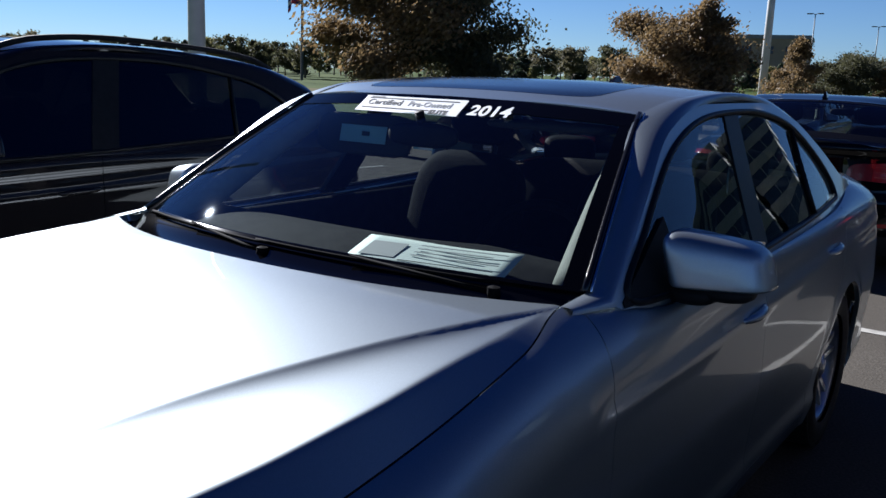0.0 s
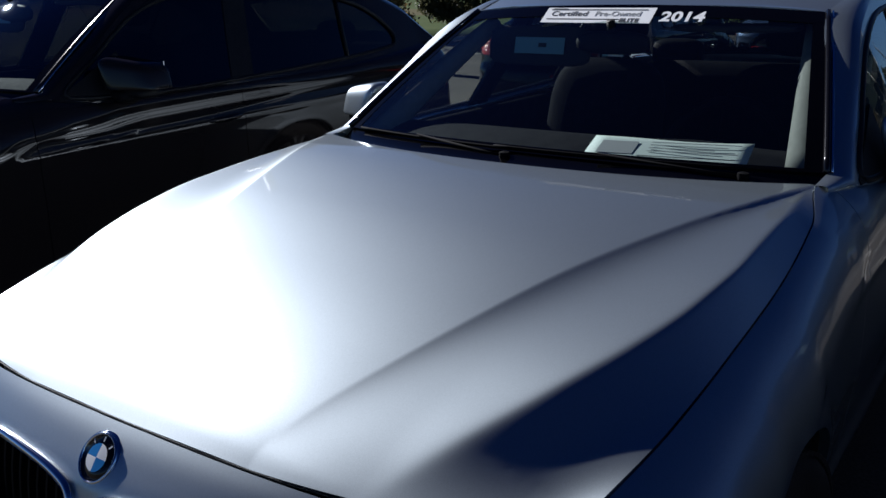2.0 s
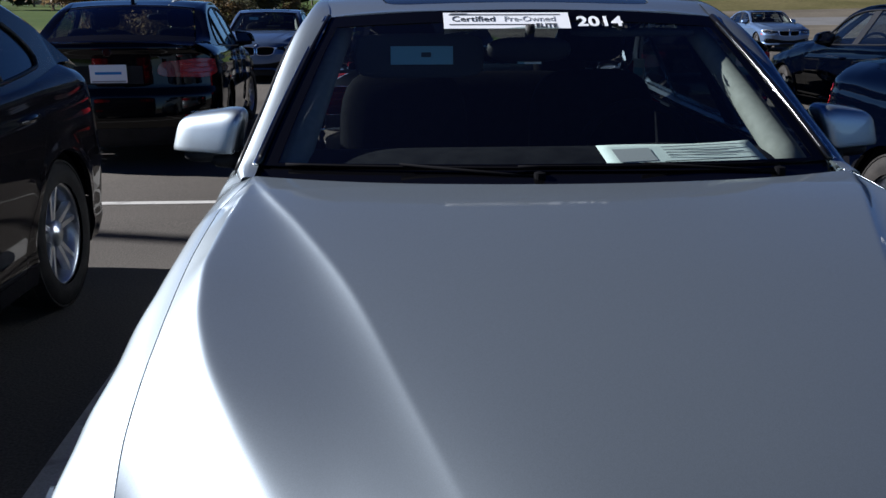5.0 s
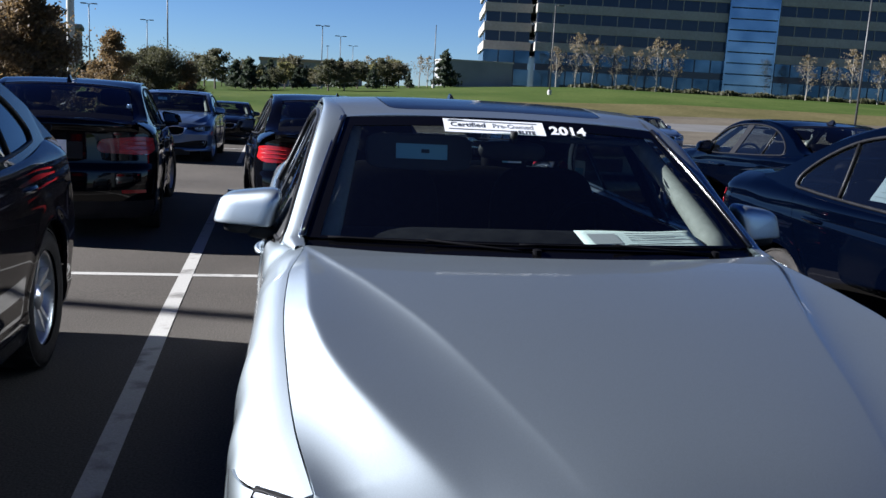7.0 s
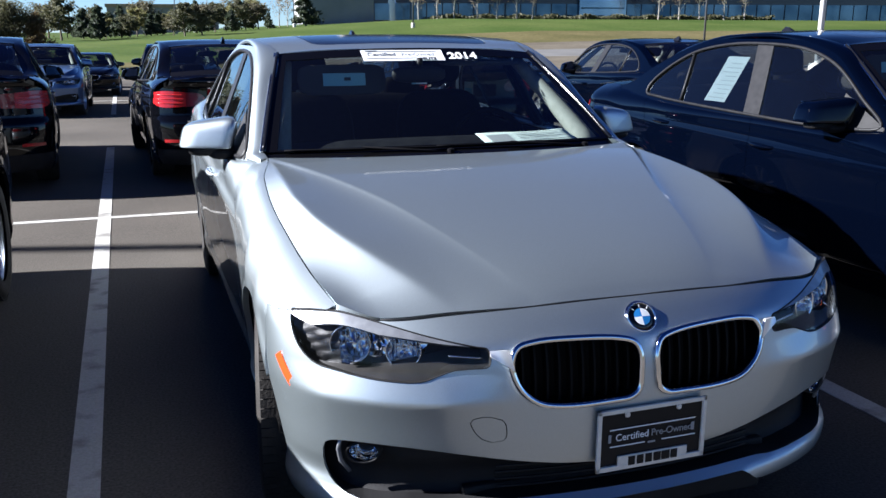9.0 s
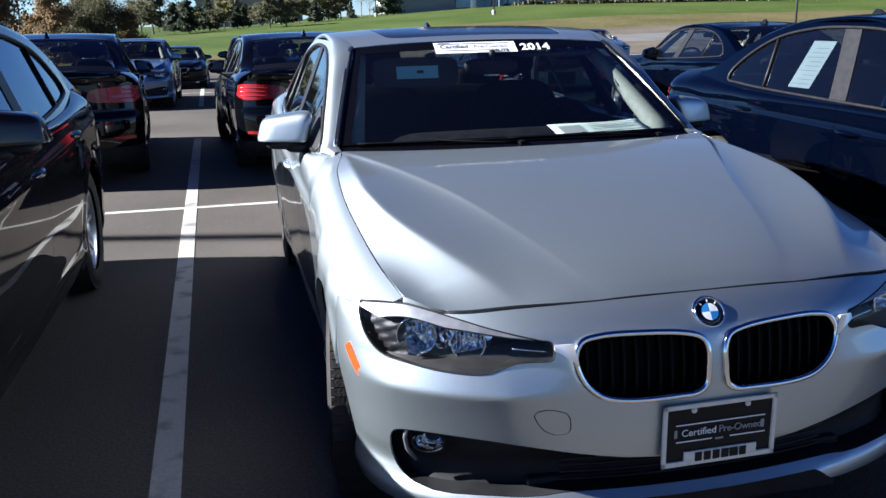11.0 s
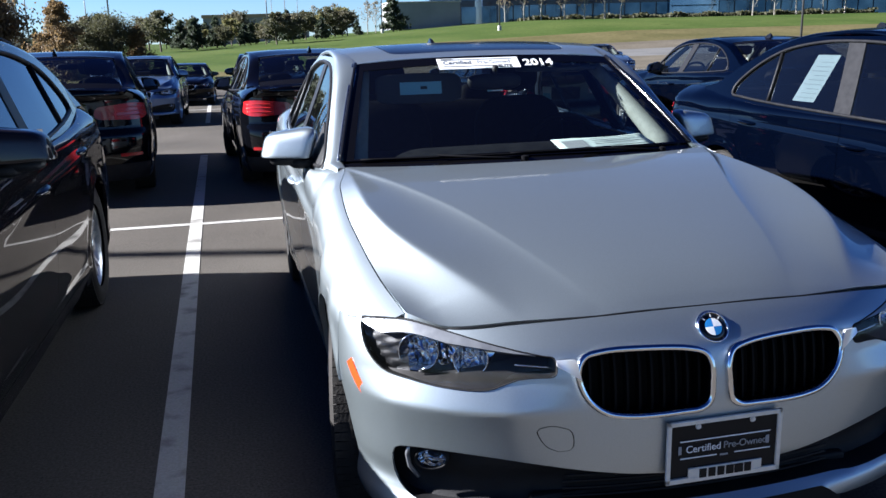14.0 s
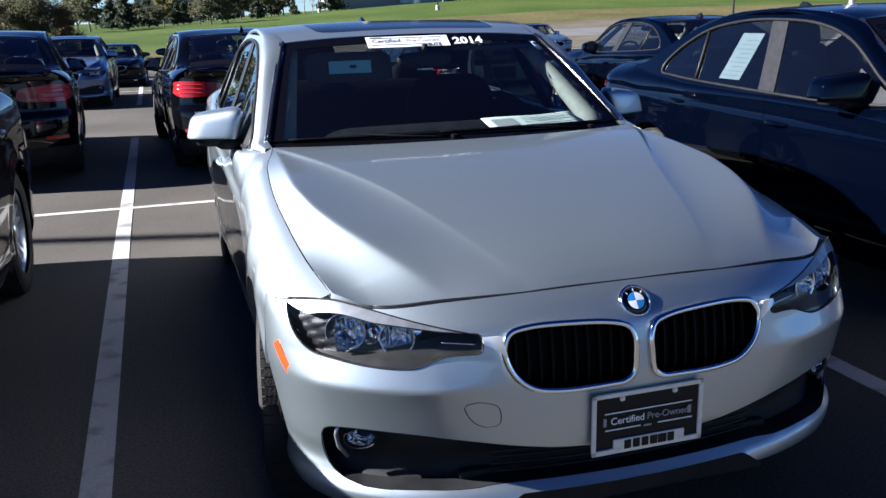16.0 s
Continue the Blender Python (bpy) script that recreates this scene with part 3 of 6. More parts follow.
def blob(cx, cy, cz, rx, ry, rz, e=2.6, nu=24, nv=14):
    """A rounded block (superellipsoid)."""
    bm = bmesh.new()
    sg = lambda c, p: math.copysign(abs(c) ** p, c)
    rows = []
    for j in range(nv + 1):
        th = -math.pi / 2 + math.pi * j / nv
        rows.append([bm.verts.new((cx + rx * sg(math.cos(th), 2 / e) * sg(math.cos(k * math.tau / nu), 2 / e), cy + ry * sg(math.cos(th), 2 / e) * sg(math.sin(k * math.tau / nu), 2 / e), cz + rz * sg(math.sin(th), 2 / e))) for k in range(nu)])
    for r, s in zip(rows, rows[1:]):
        for k in range(nu):
            bm.faces.new((r[k], r[(k + 1) % nu], s[(k + 1) % nu], s[k]))
    bmesh.ops.remove_doubles(bm, verts=bm.verts, dist=1e-5)
    return bm


def front_seat(parent, x):
    s = new("front_seat")
    s.parent = parent
    s.location = (x, 2.45, 0.42)
    part("cushion", blob(0, 0, 0.06, 0.25, 0.27, 0.09, 4), LEATHER, s, smooth=True)
    b = blob(0, 0, 0, 0.25, 0.075, 0.33, 4)
    bmesh.ops.transform(b, matrix=pose(0, 0.30, 0.40, -16, 0, 0), verts=b.verts)
    part("backrest", b, LEATHER, s, smooth=True)
    b = blob(0, 0, 0, 0.13, 0.055, 0.085, 3.5)
    bmesh.ops.transform(b, matrix=pose(0, 0.42, 0.83, -10, 0, 0), verts=b.verts)
    part("headrest", b, LEATHER, s, smooth=True)


def grid_piece(fn, us, vs):
    return turn_out(*grid(fn, us, vs), np.array([0, 2.3, 0.55]))


def build_car(paint, wagon=False):
    car = new("estate_car" if wagon else "sedan")
    side_frame, roof_edge, windows = (SIDE_FRAME, ROOF_EDGE, WINDOWS) if not wagon else (SIDE_FRAME[:6] + WAGON_FRAME, ROOF_EDGE[:6] + WAGON_EDGE, WINDOWS[:6] + WAGON_WINDOWS + WINDOWS[-2:])
    car.empty_display_size = 0.3
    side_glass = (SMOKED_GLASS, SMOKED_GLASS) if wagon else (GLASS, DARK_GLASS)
    mid = np.array([0, 2.3, 0.5])

    # front end: one shell, cut into bumper skin, lamps, grilles and intakes
    near = [(1 - (1 - (x / 0.89) ** 2) ** (1 / P_FRONT)) ** (2 / 3) for x in (0.010, 0.0198, 0.028, 0.043)]  # finer between the grilles
    ss = np.array(sorted(set(np.linspace(-1, 1, 171)) | set(near) | {-k for k in near}))

    def nose(s, v):
        a = np.abs(s) ** 1.5
        xn = np.sqrt(np.clip(1 - (1 - a) ** P_FRONT, 0, 1)) * np.sign(s)
        z = 0.225 + v * (NOSE_TOP((xn * 0.905) ** 2) - 0.225)
        x = HALF_W(z) * xn
        return x, nose_y(x, z), z

    v, f = turn_out(*grid(nose, ss, np.linspace(0, 1, 60)), mid)
    (v, f), _ = cut(v, f, v[:, 1] - 0.50)
    _, (v, f) = cut(v, f, np.hypot(v[:, 1] - AXLES[0], v[:, 2] - TYRE_R) - ARCH_R)
    lip = pch([(0, 0.282), (0.32, 0.278), (0.385, 0.238), (0.6, 0.236), (1, 0.236)])
    _, (v, f) = cut(v, f, v[:, 2] - lip(np.abs(v[:, 0])))
    half = round_poly(LAMP, 5)
    lamps = []
    for sgn in (1, -1):
        (lv, lf), (v, f) = cut(v, f, sd_poly(np.stack([v[:, 0] * sgn, v[:, 2]], -1), half))
        lamps.append((lv, lf))
    kid = round_poly(KIDNEY, 5)
    kidneys = []
    for sgn in (1, -1):
        (kv, kf), (v, f) = cut(v, f, sd_poly(np.stack([v[:, 0] * sgn, v[:, 2]], -1), kid))
        kidneys.append((kv, kf))
    whole = INTAKE + [(-x, z) for x, z in INTAKE[::-1]]
    (iv, jf), (v, f) = cut(v, f, sd_poly(v[:, [0, 2]], round_poly(whole, 4)))
    tow = round_poly([(-0.463, 0.53), (-0.39, 0.528), (-0.376, 0.51), (-0.378, 0.465), (-0.40, 0.462), (-0.44, 0.48)], 4)
    (tv, tf), (v, f) = cut(v, f, sd_poly(v[:, [0, 2]], tow))
    bumper = panel("front_bumper", v, f, paint, car, depth=0.006)
    panel("tow_cover", tv, tf, paint, bumper, gap=0.0012)
    # intake
    back = iv.copy()
    back[:, 1] += 0.07
    mesh_object("intake_back", back, jf, TRIM, bumper)
    rim_wall("intake_frame", iv, jf, 0.075, TRIM, bumper)
    part("air_dam", box(0.92, 0.03, 0.16, pose(0, 0.135, 0.235), 0.01), TRIM, bumper)
    floor_z = pch([(0, 0.297), (0.28, 0.300), (0.39, 0.292), (0.44, 0.286), (0.555, 0.285), (0.735, 0.290), (0.8, 0.31)])
    fv, ff = grid(lambda u, w: (u, nose_y(u, 0.33) + 0.012 + 0.10 * w, floor_z(np.abs(u)) - 0.004 * w), np.linspace(-0.79, 0.79, 61), np.linspace(0, 1, 3))
    mesh_object("intake_floor", fv, ff, TRIM, bumper)
    for k in range(4):
        zz = 0.315 + 0.02 * k
        xs = np.linspace(-0.38, 0.38, 25)
        part("intake_slat", tube([(x, float(nose_y(x, zz)) + 0.035, zz) for x in xs], 0.004, 6), TRIM, bumper, smooth=True)
    for sgn in (1, -1):
        fog = new("fog_lamp")
        fog.parent = bumper
        fog.location = (0.695 * sgn, 0.215, 0.412)
        fog.rotation_euler = (0, 0, radians(22 * sgn))
        fog.scale = (1, 1, 0.66)
        part("bezel", lathe([(-0.010, 0.038), (-0.016, 0.043), (0.03, 0.048), (0.05, 0.03)], 28, "Y"), TRIM, fog, smooth=True)
        part("reflector", lathe([(-0.005, 0.037), (0.01, 0.030), (0.025, 0.016), (0.03, 0.0)], 28, "Y"), facet_mat(), fog, smooth=True)
        fin = [(xf * sgn, float(nose_y(xf, zf)) + 0.018, zf) for xf, zf in ((0.752, 0.45), (0.756, 0.42), (0.75, 0.385), (0.728, 0.352))]
        part("intake_fin", tube(fin, [0.005, 0.006, 0.006, 0.005], 8), LAMP_SILVER, bumper, smooth=True)
        part("lens", lathe([(-0.010, 0.038), (-0.016, 0.025), (-0.019, 0.0)], 28, "Y"), LENS, fog, smooth=True)
    # amber side markers follow the corner of the shell
    for sgn in (1, -1):
        def mark(u, w):
            z = 0.634 - 0.084 * u
            y = 0.392 - 0.092 * u + 0.013 * (w - 0.5) * (1.1 - 0.4 * u) * 2
            x = side_x(y, z - 0.02 * (w - 0.5)) + 0.003
            return x * sgn, y, z - 0.02 * (w - 0.5)
        mv, mf = turn_out(*grid(mark, np.linspace(0, 1, 8), np.linspace(0, 1, 4)), mid)
        panel("side_marker", mv, mf, AMBER, bumper, depth=0.006, gap=0, label="amber side marker")
    # kidney grilles
    for sgn, (kv, kf) in zip((1, -1), kidneys):
        g = new("kidney_grille")
        g.parent = car
        kb = kv.copy()
        kb[:, 1] += 0.06
        mesh_object("grille_back", kb, kf, MESH_BLACK, g)
        rim_wall("grille_wall", kv, kf, 0.06, GLOSS_BLACK, g)
        c = kid.mean(0)
        pts = [(float(c[0] + (p[0] - c[0]) * 0.985) * sgn, 0, float(c[1] + (p[1] - c[1]) * 0.985)) for p in kid]
        pts = [(x, float(nose_y(x, z)) - 0.004, z) for x, _, z in pts]
        part("chrome_frame", tube(pts, 0.0085, 8, closed=True), CHROME, g, "chrome grille surround", smooth=True)
        for k in range(10):
            xk = 0.045 + 0.031 * k
            inside = [z for z in np.linspace(0.54, 0.72, 91) if sd_poly([(xk, z)], kid)[0] < -0.004]
            if inside:
                zs = np.linspace(inside[0], inside[-1], 6)
                sl = bmesh.new()
                vs = [[sl.verts.new((xk * sgn + dx, float(nose_y(xk, z)) + dy, z)) for dx, dy in ((-0.004, 0.045), (-0.003, 0.022), (0.003, 0.022), (0.004, 0.045))] for z in zs]
                for r0, r1 in zip(vs, vs[1:]):
                    for j in range(3):
                        sl.faces.new((r0[j], r0[j + 1], r1[j + 1], r1[j]))
                part("slat", sl, MESH_BLACK, g)
    # head lamps
    for sgn, (lv, lf) in zip((1, -1), lamps):
        h = new("headlight")
        h.parent = car
        top = pch([(0.41, 0.70), (0.493, 0.716), (0.636, 0.75), (0.741, 0.769), (0.838, 0.752)])
        (bv, bf), (cv, cf) = cut(lv, lf, top(np.abs(lv[:, 0])) - (0.003 + 0.024 * np.clip((np.abs(lv[:, 0]) - 0.46) / 0.20, 0, 1) * np.clip((0.850 - np.abs(lv[:, 0])) / 0.05, 0, 1)) - lv[:, 2])
        panel("brow", bv, bf, LAMP_SILVER, h, depth=0.012, gap=0.001, label="silver brow over the lamp bowls")
        panel("lens", cv, cf, LENS, h, depth=0.004, gap=0.003, lift=0.001)
        rim_wall("lamp_frame", lv, lf, 0.075, HOUSING, h)
        part("lamp_seal", tube([(p[0] * sgn, float(nose_y(p[0], p[1])) - 0.0005, p[1]) for p in half], 0.0019, 6, closed=True), TRIM, h, smooth=True)
        hb = lv.copy()
        c = lv.mean(0)
        hb[:, 1] += 0.10 + 0.03 * (np.abs(lv[:, 0]) > 0.6)
        hb[:, 0] += (c[0] - hb[:, 0]) * 0.05
        mesh_object("housing", hb, lf, HOUSING, h)
        (fv, ff), _ = cut(cv, cf, 0.525 - np.abs(cv[:, 0]))
        (_, _), (fv, ff) = cut(fv, ff, fv[:, 2] - 0.652)
        fv = fv.copy()
        fv[:, 1] += 0.088 + 0.012 * np.cos(fv[:, 0] * 130) + 0.15 * np.clip(0.70 - fv[:, 2], 0, 1)
        mesh_object("reflector_panel", fv, ff, facet_mat(), h)
        (sv, sf), _ = cut(cv, cf, cv[:, 2] - 0.660 - 0.018 * np.clip((0.6 - np.abs(cv[:, 0])) / 0.12, -0.8, 1))
        if len(sf):
            sv = sv.copy()
            sv[:, 1] += 0.010 + 1.5 * np.clip(sv[:, 2] - 0.630, 0, 1)
            mesh_object("lower_shelf", sv, sf, SHELF, h)
        part("trim_line", tube([(x * sgn, float(nose_y(x, 0.678)) + 0.010, 0.676 + 0.1 * (x - 0.43)) for x in np.linspace(0.425, 0.505, 6)], 0.0022, 6), CHROME, h, smooth=True)
        for x, y, z, r in ((0.700, 0.296, 0.688, 0.050), (0.585, 0.216, 0.684, 0.043)):
            b = lathe([(-0.045, r), (-0.034, r * 0.92), (-0.015, r * 0.66), (-0.004, r * 0.3), (-0.002, 0.0)], 32, "Y")
            bmesh.ops.transform(b, matrix=pose(x * sgn, y, z, 0, 0, 18 * sgn), verts=b.verts)
            bowl = part("reflector_bowl", b, facet_mat(), h, smooth=True)
            b = lathe([(-0.046, r * 1.04), (-0.050, r * 1.01), (-0.044, r * 0.98)], 32, "Y")
            bmesh.ops.transform(b, matrix=pose(x * sgn, y, z, 0, 0, 18 * sgn), verts=b.verts)
            part("bowl_ring", b, REFLECTOR, bowl, smooth=True)
            for k in range(-3, 4):
                zz = r * math.sqrt(1 - (k / 4.2) ** 2) * 0.93
                b = tube([(k * r / 4.2, -0.036, -zz), (k * r / 4.2, -0.026, 0), (k * r / 4.2, -0.036, zz)], 0.0008, 5)
                bmesh.ops.transform(b, matrix=pose(x * sgn, y, z, 0, 0, 18 * sgn), verts=b.verts)
                part("reflector_rib", b, REFLECTOR, bowl, smooth=True)
            b = blob(0, -0.014, 0, r * 0.2, 0.02, r * 0.2, 2.2, 16, 10)
            bmesh.ops.transform(b, matrix=pose(x * sgn, y, z, 0, 0, 18 * sgn), verts=b.verts)
            part("bulb_cap", b, CHROME, bowl, smooth=True)
        vane = [(xv * sgn, float(nose_y(xv, zv)) + 0.022, zv) for xv, zv in ((0.722, 0.651), (0.708, 0.660), (0.694, 0.672))]
        part("chrome_vane", tube(vane, [0.0035, 0.004, 0.0025], 6), REFLECTOR, h, smooth=True)
        (ov, of), _ = cut(cv, cf, 0.752 - np.abs(cv[:, 0]))
        if len(of):
            ov = ov.copy()
            ov[:, 1] += 0.032 + 0.006 * np.sin(ov[:, 2] * 420)
            ov[:, 0] -= 0.012 * sgn
            mesh_object("turn_signal", ov, of, SMOKED_REFLECTOR, h)
        ch = grid(lambda u, w: ((0.413 - 0.045 * u - 0.012 * u * w) * sgn, nose_y(0.413 - 0.045 * u, 0.66) - 0.001 - 0.008 * w - 0.008 * u, 0.699 - 0.052 * w * (0.22 + 0.78 * u) + 0.002 * u), np.linspace(0, 1, 5), np.linspace(0, 1, 5))
        panel("chrome_wing", *turn_out(*ch, mid), BRIGHT_TRIM, h, depth=0.006, gap=0)
    # roundel
    r = new("roundel")
    r.parent = car
    r.matrix_basis = look((0, 0.0698, 0.7403), (0, 0.1698, 0.6623)) @ Matrix()
    part("ring", lathe([(-0.006, 0.041), (0.004, 0.041), (0.006, 0.039), (0.0055, 0.0375), (0.003, 0.0365)], 40, "Z"), CHROME, r, smooth=True)
    part("black_band", lathe([(-0.003, 0.0), (0.003, 0.0), (0.004, 0.02), (0.003, 0.037), (-0.003, 0.037)], 40, "Z"), GLOSS_BLACK, r, smooth=True)
    for k in range(4):
        b = bmesh.new()
        arc = [(0.0225 * math.cos(a), 0.0225 * math.sin(a)) for a in np.linspace(k * math.pi / 2, (k + 1) * math.pi / 2, 9)]
        c0 = b.verts.new((0, 0, 0.0062))
        vs = [b.verts.new((x, y, 0.0055)) for x, y in arc]
        for p, q in zip(vs, vs[1:]):
            b.faces.new((c0, p, q))
        part("quarter", b, BLUE if k % 2 else WHITE, r)
    for k in range(3):
        a = math.pi / 2 + (1 - k) * 0.75
        part("letter_mark", box(0.008, 0.002, 0.001, pose(0.03 * math.cos(a), 0.03 * math.sin(a), 0.0045, 0, 0, math.degrees(a)), 0), WHITE, r)
    part("silver_edge", lathe([(-0.008, 0.0445), (0.001, 0.0445), (0.002, 0.041), (-0.006, 0.040)], 40, "Z"), CHROME, r, smooth=True)

    # bonnet
    # thin dark bar added in the front gap in place of its shade
    part("bonnet_gap_line", tube([(x, float(HOOD_YF(x * x)) + 0.001, float(HOOD_ZF(x * x)) - 0.0005) for x in np.linspace(-0.645, 0.645, 41)], 0.0014, 6), TRIM, car, smooth=True)
    us = np.linspace(-1, 1, 341)

    def hood(u, w):
        a = np.abs(u)
        yf, yr = HOOD_YF((a * 0.737) ** 2), 1.30 + 0.178 * a ** 2.2
        y = yf + w * (yr - yf)
        xe, ze = EDGE_X(np.maximum(y, 0.3)), EDGE_Z(np.maximum(y, 0.3))
        x = a * xe

        def height(x, y, xe, ze, ridge=1.0):
            xr, xv, d1 = CREASE_X(y), np.minimum(VALLEY_X(y), xe - 0.012), CREASE_H(y) * ridge
            q = x / xr
            zr = HOOD_C(y) - 0.009 * (np.minimum(q, 1) ** 2 if ridge else 2 * q * q / (1 + q * q))
            k = np.maximum(xv - xr, 0.03)
            swell = CROWN_H(y) * ridge * np.clip((x - xr) / k, 0, 1) ** 1.5
            band = d1 * (1 - np.exp(-5.6 * np.maximum(x - xr, 0) / k))
            rest = HOOD_C(y) - 0.009 + CROWN_H(y) * ridge - d1 * (1 - np.exp(-5.6 * (xe - xr) / k)) - ze
            s = (x - xv) / (xe - xv)
            fall = (s + np.sqrt(s * s + 0.006)) / (1 + math.sqrt(1.006))
            return zr + swell - band - rest * (np.where(x > xr, fall, fall * np.minimum(q, 1) ** 4) if ridge else fall)

        z = height(x, y, xe, ze)
        z0 = height(a * EDGE_X(np.maximum(yf, 0.3)), yf, EDGE_X(np.maximum(yf, 0.3)), EDGE_Z(np.maximum(yf, 0.3)), 0.0)
        return x * np.sign(u), y, z + (HOOD_ZF((a * 0.737) ** 2) - z0) * (1 - w) ** 6

    v, f = turn_out(*grid(hood, us, np.linspace(0, 1, 120)), mid)
    panel("bonnet", v, f, paint, car, depth=0.02, gap=0.002)

    # flanks: fender, doors, rear quarter
    ys = np.linspace(0.30, 4.34, 270)
    v, f = turn_out(*grid(lambda y, s: side_point(y, s), ys, np.concatenate([np.linspace(0, 0.72, 40), np.linspace(0.74, 1, 16)])), np.array([0, 2.3, 0.5]))
    for a in AXLES:
        _, (v, f) = cut(v, f, np.hypot(v[:, 1] - a, v[:, 2] - TYRE_R) - ARCH_R)
    under_lamp = [(0.2, 0.0), (0.2, 0.785), (0.283, 0.7715), (0.384, 0.7500), (0.47, 0.7350), (0.50, 0.7300), (0.50, 0.0)]
    _, (v, f) = cut(v, f, sd_poly(v[:, 1:], under_lamp))
    splits = [pch([(0.1, 1.50), (0.6, 1.47), (0.85, 1.475), (1.1, 1.56)]), pch([(0.1, 2.48), (0.7, 2.47), (1.1, 2.50)]), pch([(0.15, 3.12), (0.35, 3.16), (0.6, 3.32), (0.8, 3.48), (1.1, 3.60)])]
    names = ["front_fender", "front_door", "rear_door", "rear_quarter"]
    rest = (v, f)
    flank = []
    for sp in splits:
        a, rest = cut(*rest, rest[0][:, 1] - sp(rest[0][:, 2]))
        flank.append(a)
    flank.append(rest)
    holders = {}
    for sgn in (1, -1):
        for name, (pv, pf) in zip(names, flank):
            if "door" in name:
                (sill, sf), (pv, pf) = cut(pv, pf, pv[:, 2] - 0.285)
                sv, sff = (sill, sf) if sgn > 0 else mirror(sill, sf)
                panel("sill", sv, sff, paint, car)
            pv, pf = (pv, pf) if sgn > 0 else mirror(pv, pf)
            ob = panel(name, pv, pf, paint, car, depth=0.02)
            if "door" in name:
                holders[name, sgn] = ob
                yh = 2.36 if name == "front_door" else 3.32
                zh = 0.815 if name == "front_door" else 0.86
                xh = float(side_x(yh, zh)) + 0.012
                path = [((xh - 0.022 + 0.022 * math.sin(math.pi * min(max(t, 0), 1)) ** 0.5) * sgn, yh - 0.10 + 0.2 * t, zh + 0.006 * t) for t in np.linspace(0, 1, 11)]
                part("door_handle", tube(path, [0.008 + 0.006 * math.sin(math.pi * t) for t in np.linspace(0, 1, 11)], 8), paint, ob, smooth=True)

    # side windows and pillars
    frame_c = rows3(side_frame, 60)
    belt_y = np.linspace(side_frame[-1][0], 1.60, 40)
    outline = np.concatenate([frame_c, np.stack([belt_y, EDGE_Z(belt_y) - 0.012], -1)[1:-1]])
    win = round_poly(windows, 6)
    v, f = grid(lambda y, z: (upper_x(y, z), y, z), np.linspace(1.55, 4.55, 175), np.linspace(0.93, 1.38, 40))
    (v, f), _ = cut(v, f, sd_poly(v[:, 1:], outline))
    (gv, gf), (v, f) = cut(v, f, sd_poly(v[:, 1:], win))
    b1 = lambda z: 2.47 + 0.36 * (z - 1.0)
    (ga, fa), (gb, fb) = cut(gv, gf, gv[:, 1] - b1(gv[:, 2]))
    (_, _), (gb, fb) = cut(gb, fb, gb[:, 1] - b1(gb[:, 2]) - 0.12)
    (gb, fb), (gc, fc) = cut(gb, fb, gb[:, 1] - (3.28 if wagon else 3.21) - 0.25 * (gb[:, 2] - 1.0))
    (pv, pf), _ = cut(gv, gf, np.abs(gv[:, 1] - b1(gv[:, 2]) - 0.06) - 0.066)
    rail = rows3(roof_edge, 60)
    side_rail = np.stack([upper_x(frame_c[:, 0], frame_c[:, 1]), frame_c[:, 0], frame_c[:, 1]], -1)
    rail = np.concatenate([[(0.738, 1.475, 0.988)], rail])
    side_rail = np.concatenate([[(0.768, 1.47, 0.975)], side_rail])
    bv, bf = strip(rail, side_rail, 0.012, 6)
    qy = 3.28 if wagon else 3.21
    for sgn in (1, -1):
        fl = (lambda a, b: turn_out(a if sgn > 0 else a * np.array([-1, 1, 1]), b, mid))
        fv, ff = fl(v, f)
        fm = panel("window_frame", fv, ff, paint, car, depth=0.03, gap=0)
        mesh_object("roof_rail", *fl(bv, bf), paint, car)
        panel("b_pillar", *fl(pv, pf), SATIN_BLACK, fm, depth=0.02, gap=0, lift=-0.002)
        for nm, (wv, wf), mat in (("front_side_window", (ga, fa), side_glass[0]), ("rear_side_window", (gb, fb), side_glass[1]), ("quarter_window", (gc, fc), side_glass[1])):
            if len(wf):
                panel(nm, *fl(wv, wf), mat, fm, depth=0.004, gap=0.006, lift=-0.006)
        kv, kf = fl(*grid(lambda u, w: (upper_x(1.63 + 0.30 * u, 0.968 + w * (0.012 + 0.145 * u)) + 0.004, 1.63 + 0.30 * u, 0.968 + w * (0.012 + 0.145 * u)), np.linspace(0, 1, 7), np.linspace(0, 1, 5)))
        panel("mirror_sail", kv, kf, TRIM, fm, depth=0.008, gap=0)
        edge = [(float(upper_x(y, z) + 0.001) * sgn, y, z) for y, z in win]
        part("window_seal", tube(edge, 0.009, 6, closed=True), SATIN_BLACK, fm, smooth=True)
        part("quarter_bar", tube([((float(upper_x(qy + 0.25 * (z - 1), z)) + 0.0) * sgn, qy + 0.25 * (z - 1), z) for z in (0.998, 1.1, 1.2, 1.282)], 0.009, 6), SATIN_BLACK, fm, smooth=True)

    # windscreen, roof, rear window
    def screen(u, w):
        a = u * u
        x = u * ((1 - w) * 0.738 + w * 0.590)
        y = (1 - w) * (1.435 + 0.142 * a) + w * (2.072 + 0.072 * a)
        z = (1 - w) * (1.012 - 0.014 * a) + w * (1.374 - 0.024 * a) + 0.012 * 4 * w * (1 - w)
        return x, y, z

    us = np.linspace(-1, 1, 41)
    v, f = turn_out(*grid(screen, us, np.linspace(0, 1, 30)), mid)
    glass = panel("windscreen", v, f, GLASS, car, depth=0.005, gap=0.004)
